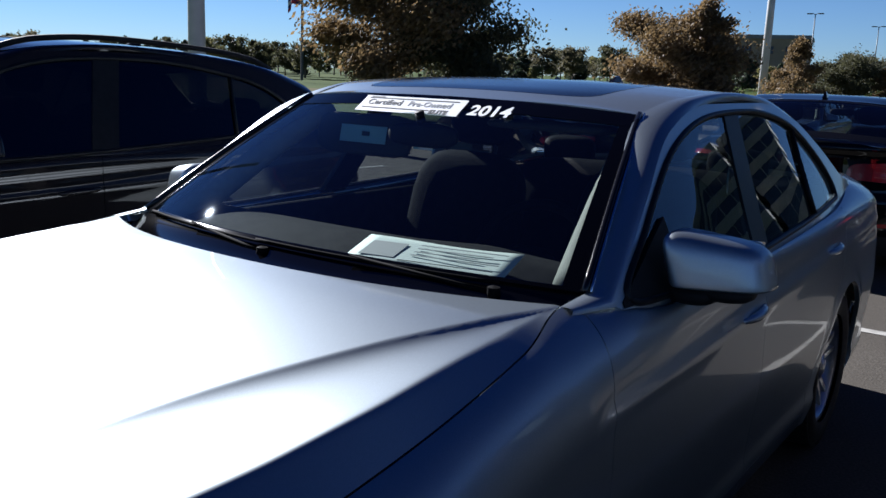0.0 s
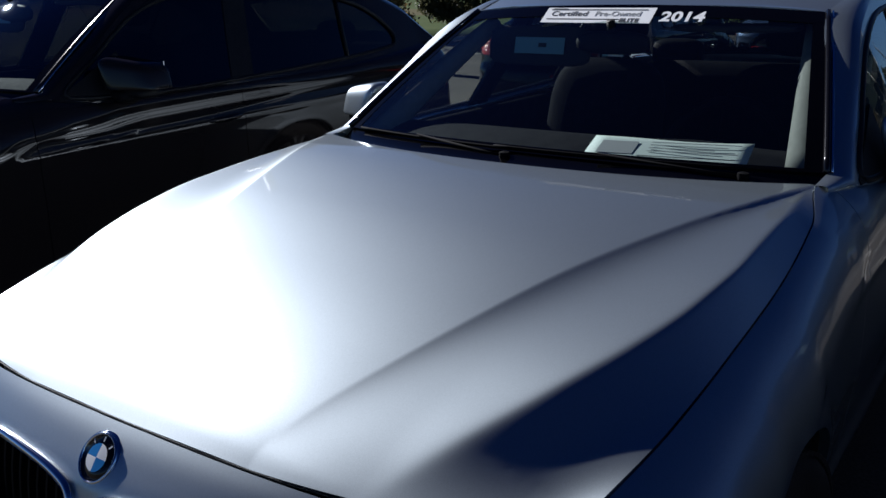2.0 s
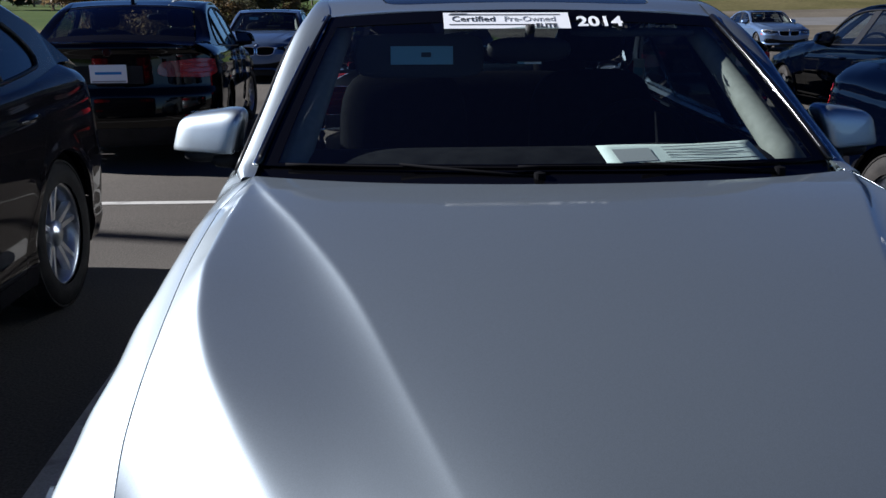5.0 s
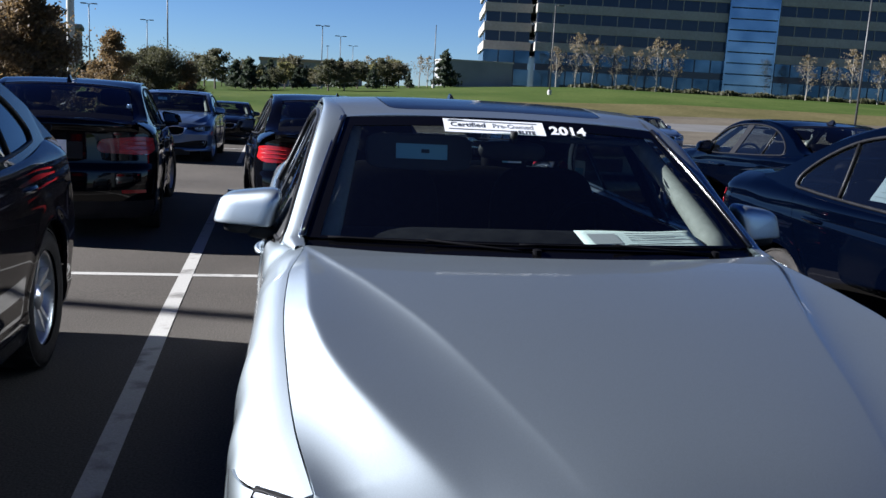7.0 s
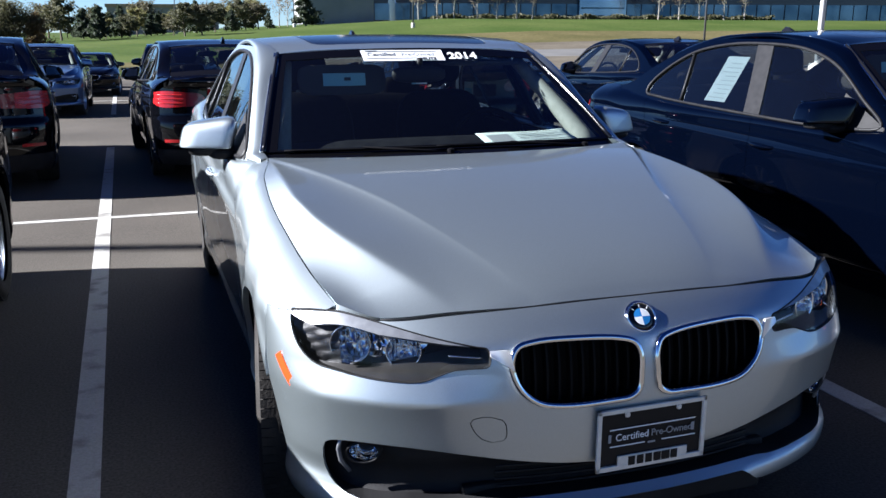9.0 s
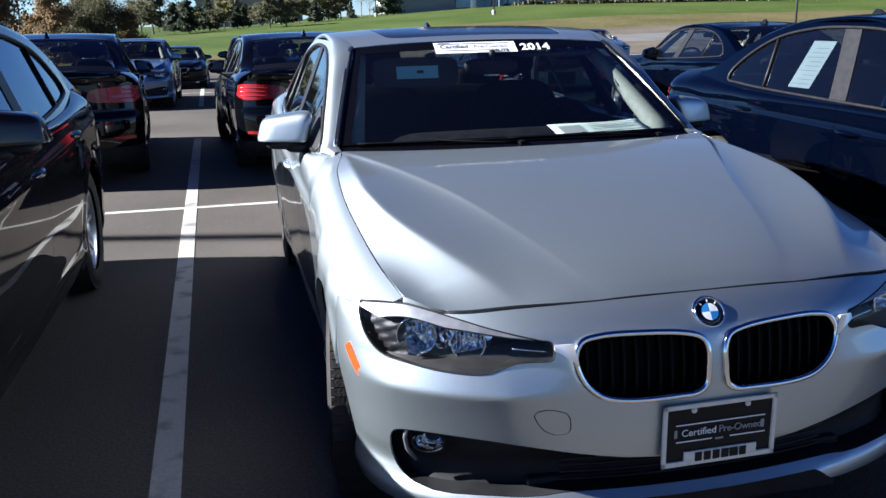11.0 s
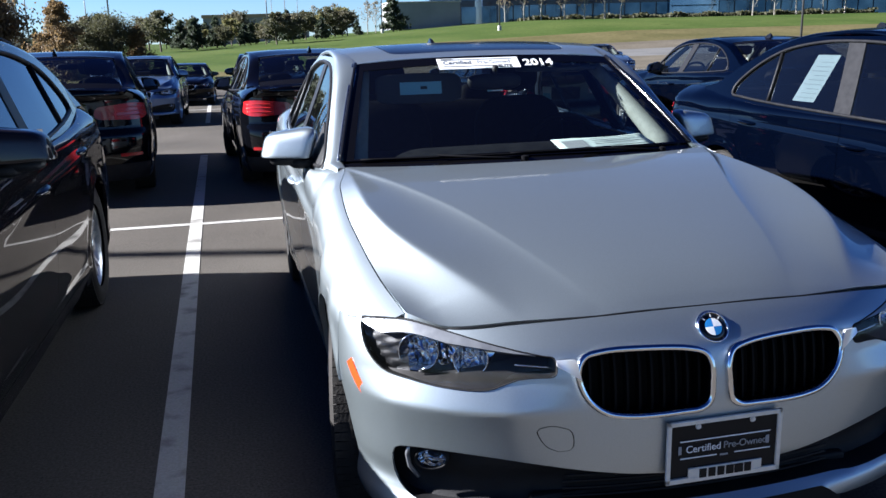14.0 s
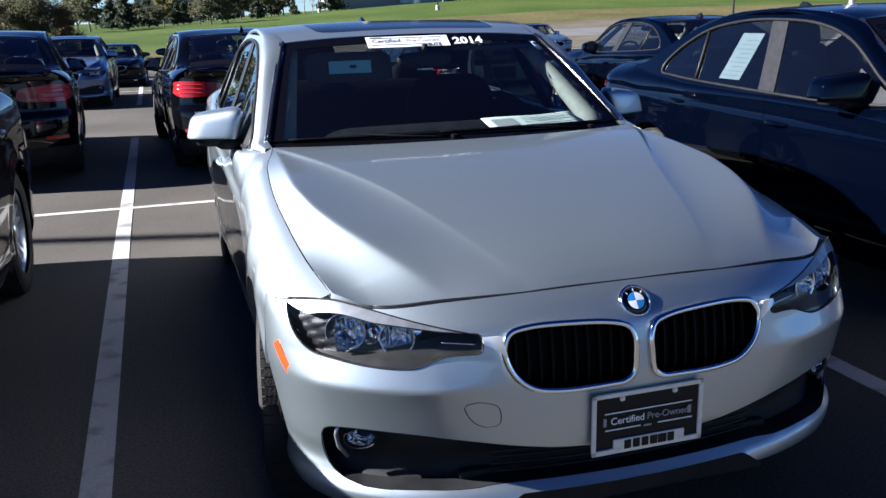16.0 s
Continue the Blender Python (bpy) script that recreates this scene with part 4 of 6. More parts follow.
    v, f = turn_out(*grid(lambda u, w: screen(u, 0.014 * w), us, np.linspace(0, 1, 4)), mid)
    panel("lower_band", v, f, FRIT, glass, depth=0.002, gap=0, lift=0.002)
    v, f = turn_out(*grid(lambda u, w: screen(u, 0.90 + 0.098 * w), us, np.linspace(0, 1, 4)), mid)
    panel("upper_band", v, f, FRIT, glass, depth=0.002, gap=0, lift=0.002)
    for sgn in (1, -1):
        pts = [tuple(float(c) for c in screen(sgn * 1.0, w)) for w in np.linspace(0, 1, 16)]
        part("screen_seal", tube([(x + 0.004 * sgn, y, z + 0.003) for x, y, z in pts], 0.009, 6), GLOSS_BLACK, glass, smooth=True)
        part("bright_strip", tube([(x + 0.016 * sgn, y + 0.004, z + 0.004) for x, y, z in pts], 0.0035, 6), CHROME, glass, smooth=True)
        v, f = turn_out(*grid(lambda u, w: screen(sgn * (0.94 + 0.06 * u), w), np.linspace(0, 1, 3), np.linspace(0, 1, 16)), mid)
        panel("edge_band", v, f, FRIT, glass, depth=0.002, gap=0, lift=0.0015)
    # cowl and wipers
    def cowl(u, w):
        a = np.abs(u)
        x0, y0, z0 = u * 0.742, 1.30 + 0.178 * a ** 2.2, 1.006 * (1 - a ** 2.4) + 0.985 * a ** 2.4 - 0.03
        x1, y1, z1 = screen(u, 0.03)
        return x0 * (1 - w) + x1 * w, y0 * (1 - w) + y1 * w - 0.01 * (1 - w), z0 * (1 - w) + (z1 - 0.006) * w - 0.012 * np.sin(math.pi * w)

    v, f = turn_out(*grid(cowl, us, np.linspace(0, 1, 6)), mid)
    panel("cowl", v, f, FRIT, car, depth=0.02, gap=0)
    for x0, x1, w0, w1 in ((-0.68, -0.05, 0.0, -0.012), (-0.10, 0.58, -0.004, -0.012)):
        wp = new("wiper")
        wp.parent = car
        us2 = np.linspace(x0 / 0.75, x1 / 0.75, 14)
        blade = [Vector([float(c) for c in screen(u, w0 + (w1 - w0) * t)]) + Vector((0, -0.004, 0.006)) for t, u in zip(np.linspace(0, 1, 14), us2)]
        part("blade", tube(blade, 0.004, 6), WIPER_BLACK, wp, smooth=True)
        piv = Vector([float(c) for c in screen((x1 - 0.0) / 0.75, 0.0)]) + Vector((0.0, -0.03, -0.02))
        part("arm", tube([piv, piv.lerp(blade[6], 0.25) + Vector((0, -0.004, 0.004)), blade[6] + Vector((0, -0.004, 0.008))], [0.006, 0.005, 0.003], 6), WIPER_BLACK, wp, smooth=True)
        part("pivot_cap", lathe([(-0.01, 0.0), (-0.01, 0.016), (0.014, 0.014), (0.018, 0.0)], 16, "Z"), WIPER_BLACK, wp).location = piv

    y_end = 3.92 if wagon else 3.42
    if wagon:
        zc = pch([(2.07, 1.372), (2.3, 1.41), (2.6, 1.432), (3.2, 1.422), (3.6, 1.385), (3.92, 1.325)])
        ex, ez = pch([(2.145, 0.594), (2.4, 0.618), (2.7, 0.630), (3.0, 0.622), (3.3, 0.61), (3.6, 0.59), (3.88, 0.575)]), pch([(2.145, 1.351), (2.40, 1.398), (2.7, 1.412), (3.3, 1.382), (3.6, 1.352), (3.88, 1.290)])
    else:
        zc = pch([(2.07, 1.372), (2.3, 1.41), (2.6, 1.432), (3.0, 1.425), (3.42, 1.375)])
        ex, ez = pch([(2.145, 0.594), (2.4, 0.618), (2.7, 0.630), (3.0, 0.622), (3.38, 0.585)]), pch([(2.145, 1.351), (2.40, 1.398), (2.7, 1.412), (3.0, 1.403), (3.38, 1.345)])

    def roof(u, w):
        a = np.abs(u)
        y = (1 - w) * (2.072 + 0.072 * a * a) + w * (y_end - 0.05 * a * a)
        return u * ex(y), y, zc(y) - (zc(y) - ez(y)) * a ** 2.6

    v, f = turn_out(*grid(roof, np.linspace(-1, 1, 61), np.linspace(0, 1, 70)), mid)
    sun_roof = round_poly([(-0.43, 2.30), (-0.40, 2.225), (0, 2.20), (0.40, 2.225), (0.43, 2.30), (0.43, 2.85), (0.40, 2.92), (0, 2.93), (-0.40, 2.92), (-0.43, 2.85)], 5)
    (sv, sf), (v, f) = cut(v, f, sd_poly(v[:, :2], sun_roof))
    rf = panel("roof", v, f, paint, car, depth=0.03, gap=0.001)
    panel("sunroof", sv, sf, GLOSS_BLACK, rf, gap=0.004, label="dark glass sunroof panel")
    fin = bmesh.new()
    prof = [(0, 0), (0.05, 0.03), (0.10, 0.055), (0.13, 0.06), (0.15, 0.04), (0.16, 0)]
    rows = [[fin.verts.new((sx * (0.022 * (1 - z / 0.075)), 3.18 + y, 1.405 - 0.012 + z)) for y, z in prof] for sx in (-1, 1)]
    for j in range(len(prof) - 1):
        fin.faces.new((rows[0][j], rows[0][j + 1], rows[1][j + 1], rows[1][j]))
    for r_ in rows:
        fin.faces.new(r_)
    bmesh.ops.recalc_face_normals(fin, faces=fin.faces)
    if wagon:
        for sgn in (1, -1):
            pts = [(0.57 * sgn, y, float(zc(y) - (zc(y) - ez(y)) * 0.8) + 0.026 - 0.026 * (abs(y - 2.95) / 0.8) ** 8) for y in np.linspace(2.15, 3.75, 24)]
            part("roof_bar", tube(pts, 0.013, 8), TRIM, car, smooth=True)
    part("antenna_fin", fin, GLOSS_BLACK, car, smooth=False)

    def rear_screen(u, w):
        a = u * u
        if wagon:
            return u * ((1 - w) * 0.56 + w * 0.66), (1 - w) * (3.92 - 0.05 * a) + w * (4.585 - 0.06 * a), (1 - w) * (1.325 - 0.037 * a) + w * (1.045 - 0.02 * a) + 0.012 * 4 * w * (1 - w)
        x = u * ((1 - w) * 0.57 + w * 0.655)
        y = (1 - w) * (3.42 - 0.04 * a) + w * (4.06 - 0.05 * a)
        z = (1 - w) * (1.375 - 0.037 * a) + w * (1.078 - 0.025 * a) + 0.018 * 4 * w * (1 - w)
        return x, y, z

    v, f = turn_out(*grid(rear_screen, us, np.linspace(0, 1, 20)), mid)
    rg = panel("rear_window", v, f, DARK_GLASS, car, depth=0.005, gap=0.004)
    for w0, w1 in ((0, 0.06), (0.9, 1.0)):
        v, f = turn_out(*grid(lambda u, w: rear_screen(u, w0 + (w1 - w0) * w), us, np.linspace(0, 1, 4)), mid)
        panel("rear_band", v, f, GLOSS_BLACK, rg, depth=0.002, gap=0, lift=0.002)

    # boot lid and tail
    def deck(u, w):
        a = np.abs(u)
        y = (1 - w) * ((4.58 if wagon else 4.055) - 0.05 * a * a) + w * tail_y(u * 0.66, 1.05)
        x = u * np.minimum(EDGE_X(y), 0.9)
        zc_ = 1.078 + 0.004 * np.sin(math.pi * w) - 0.012 * w
        return x, y, zc_ * (1 - a ** 2.6) + EDGE_Z(y) * a ** 2.6

    v, f = turn_out(*grid(deck, np.linspace(-1, 1, 51), np.linspace(0, 1, 24)), mid)
    boot = panel("boot_lid", v, f, paint, car, depth=0.02)

    def tail(s, w):
        a = np.abs(s) ** 1.5
        xn = np.sqrt(np.clip(1 - (1 - a) ** P_REAR, 0, 1)) * np.sign(s)
        z = 0.2 + w * (TAIL_TOP(np.abs(xn) * 0.9) - 0.2)
        x = HALF_W(z) * xn
        return x, tail_y(x, z), z

    v, f = turn_out(*grid(tail, np.linspace(-1, 1, 121), np.linspace(0, 1, 60)), mid)
    _, (v, f) = cut(v, f, v[:, 1] - 4.33)
    tl = round_poly(TAIL_LAMP, 5)
    for sgn in (1, -1):
        (lv, lf), (v, f) = cut(v, f, sd_poly(np.stack([v[:, 0] * sgn, v[:, 2]], -1), tl))
        t = new("tail_light")
        t.parent = car
        (dv, df), (lv, lf) = cut(lv, lf, np.abs(lv[:, 0]) - 0.575)
        for zb in (0.81, 0.85, 0.888):
            bar = [(x * sgn, float(tail_y(x, zb)) + 0.003, zb) for x in np.linspace(0.595, 0.845, 14)]
            part("light_bar", tube(bar, 0.0055, 6), material_bar(), t, smooth=True)
        panel("red_lens", lv, lf, RED_LENS, t, depth=0.02, lift=0.004, gap=0.001)
        panel("inner_lens", dv, df, RED_DARK, t, depth=0.02, lift=0.004, gap=0.001)
    (lo, lof), (v, f) = cut(v, f, v[:, 2] - 0.36)
    rb = panel("diffuser", lo, lof, TRIM, car, depth=0.02)
    (bp, bpf), (v, f) = cut(v, f, v[:, 2] - 0.69)
    rbm = panel("rear_bumper", bp, bpf, paint, car, depth=0.02)
    panel("boot_face", v, f, paint, boot, depth=0.02)
    for sgn in (1, -1):
        pv, pf = turn_out(*grid(lambda u, w: ((0.60 + 0.2 * u) * sgn, tail_y(0.60 + 0.2 * u, 0.45) + 0.003, 0.43 + 0.03 * w), np.linspace(0, 1, 8), np.linspace(0, 1, 3)), mid)
        panel("reflector_strip", pv, pf, RED_LENS, rbm, depth=0.006, gap=0)
    part("boot_roundel", lathe([(0.0, 0.0), (0.006, 0.0), (0.006, 0.032), (0.004, 0.037), (0, 0.037)], 24, "Y"), GLOSS_BLACK, boot).location = (0, 4.604, 0.985)
    part("plate_recess", box(0.56, 0.012, 0.15, Matrix.Translation((0, 4.606, 0.80)), 0.004), TRIM, boot)

    # mirrors
    for sgn in (1, -1):
        mr = new("wing_mirror")
        mr.parent = car
        b = blob(0, 0, 0, 0.102, 0.085, 0.074, 4.2, 44, 28)
        for vt in b.verts:
            k = vt.co.x / 0.102
            vt.co.y *= 0.55 if vt.co.y > 0 else 1.0
            vt.co.z *= 1.0 + (-0.02 - 0.24 * k) * (vt.co.z > 0)
            vt.co.z = max(vt.co.z, -0.04)
            vt.co.y += 0.045 * k
            vt.co.x -= 0.02 * vt.co.z / 0.07
        bmesh.ops.transform(b, matrix=Matrix.Translation((0.926, 1.90, 1.032)), verts=b.verts)
        if sgn < 0:
            bmesh.ops.scale(b, vec=(-1, 1, 1), verts=b.verts)
            bmesh.ops.reverse_faces(b, faces=b.faces)
        part("mirror_cap", b, paint, mr, smooth=True)
        b = blob(0.91 * sgn, 1.905, 0.978, 0.095, 0.06, 0.024, 3, 24, 10)
        part("mirror_base", b, TRIM, mr, smooth=True)
        part("signal_strip", tube([((0.84 + 0.172 * t) * sgn, 1.80 + 0.085 * t ** 2.0, 0.996 + 0.003 * t) for t in np.linspace(0, 1, 10)], 0.005, 6), CHROME, mr, smooth=True)
        part("mirror_arm", blob(0.86 * sgn, 1.88, 0.965, 0.07, 0.05, 0.026, 2.5, 16, 8), TRIM, mr, smooth=True)
        b = box(0.16, 0.004, 0.09, pose(0.918 * sgn, 1.952, 1.045, 0, 0, 14 * sgn), 0.0)
        part("mirror_glass", b, CHROME, mr)

    # wheels, dark inner body
    for a in AXLES:
        for sgn in (1, -1):
            wheel = alloy_wheel(car, 0.775 * sgn, a, sgn)
            if a == AXLES[0] and not wagon:
                wheel.rotation_euler.z -= radians(8)
            arc = [(a + (ARCH_R + 0.004) * math.cos(t), TYRE_R + (ARCH_R + 0.004) * math.sin(t)) for t in np.linspace(-0.3, math.pi + 0.3, 24)]
            lv, lf = grid(lambda i, w: (sgn * (0.56 + 0.30 * w), np.array([p[0] for p in arc])[i.astype(int)], np.array([p[1] for p in arc])[i.astype(int)]), np.arange(24.0), np.linspace(0, 1, 3))
            mesh_object("wheel_liner", lv, lf, TRIM, car)
    part("underbody", merge(box(1.1, 4.1, 0.4, Matrix.Translation((0, 2.35, 0.40)), 0.03), box(1.62, 1.9, 0.12, Matrix.Translation((0, 2.2, 0.24)), 0.02), box(1.2, 0.9, 0.35, Matrix.Translation((0, 0.85, 0.62)), 0.05), box(1.25, 0.6, 0.45, Matrix.Translation((0, 4.1, 0.78)), 0.03)), TRIM, car)

    # cabin
    def dash(u, w):
        x = u * 0.70
        y = 1.50 + 0.10 * u * u + 0.42 * w
        return x, y, 0.978 - 0.02 * u * u + 0.045 * np.sin(math.pi * np.minimum(w / 0.8, 1)) - 0.16 * np.clip((w - 0.7) / 0.3, 0, 1) ** 2 + 0.035 * np.exp(-((x - 0.36) / 0.16) ** 2) * np.clip(w * 2.5 - 1.2, 0, 1)

    v, f = turn_out(*grid(dash, np.linspace(-1, 1, 41), np.linspace(0, 1, 14)), np.array([0, 1.7, 0.5]))
    panel("dashboard", v, f, CABIN, car, depth=0.25, gap=0)
    wh = new("steering_wheel")
    wh.parent = car
    wh.matrix_basis = pose(0.36, 2.02, 0.92, 66, 0, 0)
    ring = [(0.185 * math.cos(a), 0.185 * math.sin(a), 0) for a in np.linspace(0, math.tau, 33)[:-1]]
    part("wheel_rim", tube(ring, 0.016, 8, closed=True), LEATHER, wh, smooth=True)
    part("airbag_pad", blob(0, 0, 0.01, 0.075, 0.06, 0.025, 3, 16, 8), LEATHER, wh, smooth=True)
    for a in (0, math.pi, -math.pi / 2):
        part("wheel_spoke", tube([(0.05 * math.cos(a), 0.05 * math.sin(a), 0), (0.18 * math.cos(a), 0.18 * math.sin(a), 0)], 0.014, 6), GLOSS_BLACK, wh)
    front_seat(car, 0.37)
    front_seat(car, -0.37)
    rs = new("rear_seat")
    rs.parent = car
    part("bench", blob(0, 3.30, 0.50, 0.66, 0.27, 0.10, 5), LEATHER, rs, smooth=True)
    b = blob(0, 0, 0, 0.66, 0.08, 0.30, 5)
    bmesh.ops.transform(b, matrix=pose(0, 3.56, 0.78, -20, 0, 0), verts=b.verts)
    part("bench_back", b, LEATHER, rs, smooth=True)
    for x in (-0.4, 0.4):
        part("rear_headrest", blob(x, 3.70, 1.10, 0.13, 0.05, 0.07, 3.2), LEATHER, rs, smooth=True)
    part("parcel_shelf", box(1.2, 0.42, 0.02, pose(0, 3.86, 1.02), 0.005), CABIN, car)
    im = new("rear_view_mirror")
    im.parent = car
    part("mirror_shell", blob(0, 1.985, 1.262, 0.125, 0.022, 0.036, 3, 20, 10), TRIM, im, smooth=True)
    part("mirror_stem", tube([(0, 1.965, 1.33), (0, 1.98, 1.29)], 0.014, 8), TRIM, im, smooth=True)
    for sgn in (1, -1):
        vz = new("sun_visor")
        vz.parent = car
        if sgn > 0:
            part("visor_flap", blob(0.34, 2.13, 1.305, 0.19, 0.07, 0.012, 5, 24, 8), visor_mat(), vz, smooth=True)
            continue
        flap = blob(0, 0, 0, 0.20, 0.010, 0.068, 5, 24, 8)
        bmesh.ops.transform(flap, matrix=pose(-0.32, 2.10, 1.238, -12, 0, 0), verts=flap.verts)
        part("visor_flap", flap, visor_mat(), vz, smooth=True)
        part("visor_label", box(0.19, 0.002, 0.055, pose(-0.313, 2.086, 1.240, -12, 0, 0), 0), SKYBLUE, vz, "pale blue warning label")
        part("label_mark", box(0.03, 0.002, 0.014, pose(-0.30, 2.0835, 1.242, -12, 0, 0), 0), INK, vz)
    part("headliner", mesh_plane_roof(roof), BEIGE, car)
    for sgn in (1, -1):
        part("door_card", box(0.03, 1.75, 0.45, pose(0.775 * sgn, 2.4, 0.73), 0.012), CABIN, car)
        pts = [tuple(float(c) for c in screen(sgn * 0.975, w)) for w in np.linspace(0.0, 1, 10)]
        part("pillar_trim", tube([(x - (0.042 - 0.022 * t) * sgn, y + 0.055, z - 0.045) for t, (x, y, z) in zip(np.linspace(0, 1, 10), pts)], [0.046 - 0.016 * t for t in np.linspace(0, 1, 10)], 10), BEIGE, car, smooth=True)
    if wagon:  # the estate has a shorter overhang behind the rear wheels
        bpy.context.view_layer.update()
        for ob in car.children_recursive:
            if ob.location.y > 3.96:
                ob.location.y = 3.96 + (ob.location.y - 3.96) * 0.55
            elif ob.type == "MESH":
                for vt in ob.data.vertices:
                    if vt.co.y > 3.96:
                        vt.co.y = 3.96 + (vt.co.y - 3.96) * 0.55
    return car


FACET = []


def facet_mat():
    if not FACET:
        m = material("faceted_reflector", (0.66, 0.69, 0.74), 0.13, 1.0)
        nt = m.node_tree
        tc, vo, bp = nt.nodes.new("ShaderNodeTexCoord"), nt.nodes.new("ShaderNodeTexVoronoi"), nt.nodes.new("ShaderNodeBump")
        vo.inputs["Scale"].default_value = 42
        bp.inputs["Distance"].default_value = 0.008
        nt.links.new(tc.outputs["Object"], vo.inputs["Vector"])
        nt.links.new(vo.outputs["Distance"], bp.inputs["Height"])
        nt.links.new(bp.outputs[0], nt.nodes["Principled BSDF"].inputs["Normal"])
        FACET.append(m)
    return FACET[0]


VIS = []


def visor_mat():
    if not VIS:
        VIS.append(material("visor_grey", (0.03, 0.032, 0.034), 0.85))
    return VIS[0]


BAR = []


def material_bar():
    if not BAR:
        BAR.append(material("bright_red_lens", (0.42, 0.018, 0.016), 0.2, 0.0, Coat_Weight=1.0))
    return BAR[0]


def mesh_plane_roof(roof):
    bm = bmesh.new()
    us, ws = np.linspace(-0.97, 0.97, 13), np.linspace(0.02, 0.98, 13)
    vs = [[bm.verts.new([float(c) for c in roof(np.float64(u), np.float64(w))]) for w in ws] for u in us]
    for r0, r1 in zip(vs, vs[1:]):
        for j in range(len(ws) - 1):
            bm.faces.new((r0[j], r0[j + 1], r1[j + 1], r1[j]))
    for vt in bm.verts:
        vt.co.z -= 0.035
    return bm


def rim_wall(name, v, f, depth, mat, parent):
    """The wall that runs back from the rim of an opening in the nose."""
    seen = {}
    for q in f:
        for i in range(len(q)):
            seen[q[i], q[(i + 1) % len(q)]] = 1
    rim = [e for e in seen if e[::-1] not in seen]
    ids = sorted({i for e in rim for i in e})
    at = {i: k for k, i in enumerate(ids)}
    top = v[ids]
    low = top + np.array([0, depth, 0])
    n = len(ids)
    return mesh_object(name, np.concatenate([top, low]), [(at[a], at[b], at[b] + n, at[a] + n) for a, b in rim], mat, parent)


# ---- ground ----
def asphalt_material():
    m = material("asphalt", (0.05, 0.05, 0.05), 0.85, 0.0, Specular_IOR_Level=0.12)
    mottle(m, (0.059, 0.053, 0.045), (0.092, 0.082, 0.070), 0.35, detail=9, fine=0.8, bump=0.35, bump_scale=90, rough=(0.75, 0.95))
    return m


ASPHALT = asphalt_material()
LINE_PAINT = mottle(material("line_paint", (0.6, 0.6, 0.57), 0.8), (0.15, 0.144, 0.128), (0.36, 0.35, 0.32), 5.0, detail=10, fine=0.3, bump=0.2, bump_scale=120, contrast=(0.30, 0.46))
GRASS = mottle(material("grass", (0.1, 0.14, 0.04), 0.95, 0.0, Specular_IOR_Level=0.05), (0.060, 0.082, 0.022), (0.034, 0.058, 0.012), 0.09, detail=8, fine=0.5, bump=0.6, bump_scale=3.0)
STRAW = mottle(material("straw_grass", (0.2, 0.18, 0.08), 0.95, 0.0, Specular_IOR_Level=0.05), (0.064, 0.060, 0.024), (0.10, 0.086, 0.040), 0.12, detail=8, fine=0.6, bump=0.6, bump_scale=3.0)
DRY = mottle(material("dry_verge", (0.2, 0.18, 0.13), 0.95, 0.0, Specular_IOR_Level=0.05), (0.075, 0.065, 0.05), (0.12, 0.105, 0.082), 0.2, detail=8, fine=0.5, bump=0.4, bump_scale=6.0)
FAR_ROAD = mottle(material("far_road", (0.1, 0.1, 0.1), 0.9), (0.075, 0.073, 0.07), (0.10, 0.098, 0.094), 0.4, fine=0.3, bump_scale=8)
CONCRETE = mottle(material("concrete", (0.4, 0.39, 0.36), 0.9), (0.33, 0.32, 0.29), (0.45, 0.44, 0.41), 1.2, fine=0.4, bump=0.2, bump_scale=40)


def lot_z(y):
    """The car park falls gently away from the first row."""
    return -0.0155 * np.maximum(0.0, y - 4.6)


def land_z(x, y):
    """The land: under the car park it follows its slope, behind it rises in a bank."""
    far = np.clip((y - 45) / 75, 0, 1)
    lawn = np.clip((-14.57 - x) / 0.06, 0, 1)
    behind = np.clip((y - 40.0) / 1.0, 0, 1)
    return lot_z(np.minimum(y, 42)) - 0.06 + 0.14 * np.maximum(lawn, behind) + (far * far * (3 - 2 * far)) * (1.1 + 2.7 * np.clip((x + 5) / 45, 0, 1))


def build_land():
    xs = np.concatenate([np.linspace(-900, -120, 12), np.linspace(-110, -20, 19), [-14.65, -14.56], np.linspace(-10, 130, 29), np.linspace(150, 900, 12)])
    ys = np.concatenate([np.linspace(-600, -60, 8), np.linspace(-50, 0, 5), [4.6], np.linspace(8, 38, 11), [40.0, 41.0], np.linspace(42.5, 140, 40), np.linspace(160, 1500, 14)])
    v, f = grid(lambda x, y: (x, y, land_z(x, y)), xs, ys)
    g = mesh_object("ground", v, f, [GRASS, DRY, STRAW, FAR_ROAD], None)
    tagged(g, "green lawn and dry verge rising in a low bank", "ground", kind="structure")
    for p in g.data.polygons:
        c = p.center
        right = c.x > 0.10 * c.y
        p.material_index = 3 if right and 58 < c.y < 65.5 else 1 if right and 38 < c.y < 73 else 2 if (right and 73 <= c.y < 86) or (not right and 48 < c.y < 58) else 0
    return g


build_land()
lot = mesh_object("car_park", *grid(lambda x, y: (x, y, lot_z(y)), np.linspace(-14.5, 60, 19), np.concatenate([np.linspace(-40, 0, 9), [4.6], np.linspace(8, 40, 9)])), ASPHALT)
tagged(lot, "sunlit grey asphalt car park surface with fine grit", "asphalt", kind="structure")
slab = lot.modifiers.new("slab", "SOLIDIFY")
slab.thickness, slab.offset = 0.3, -1


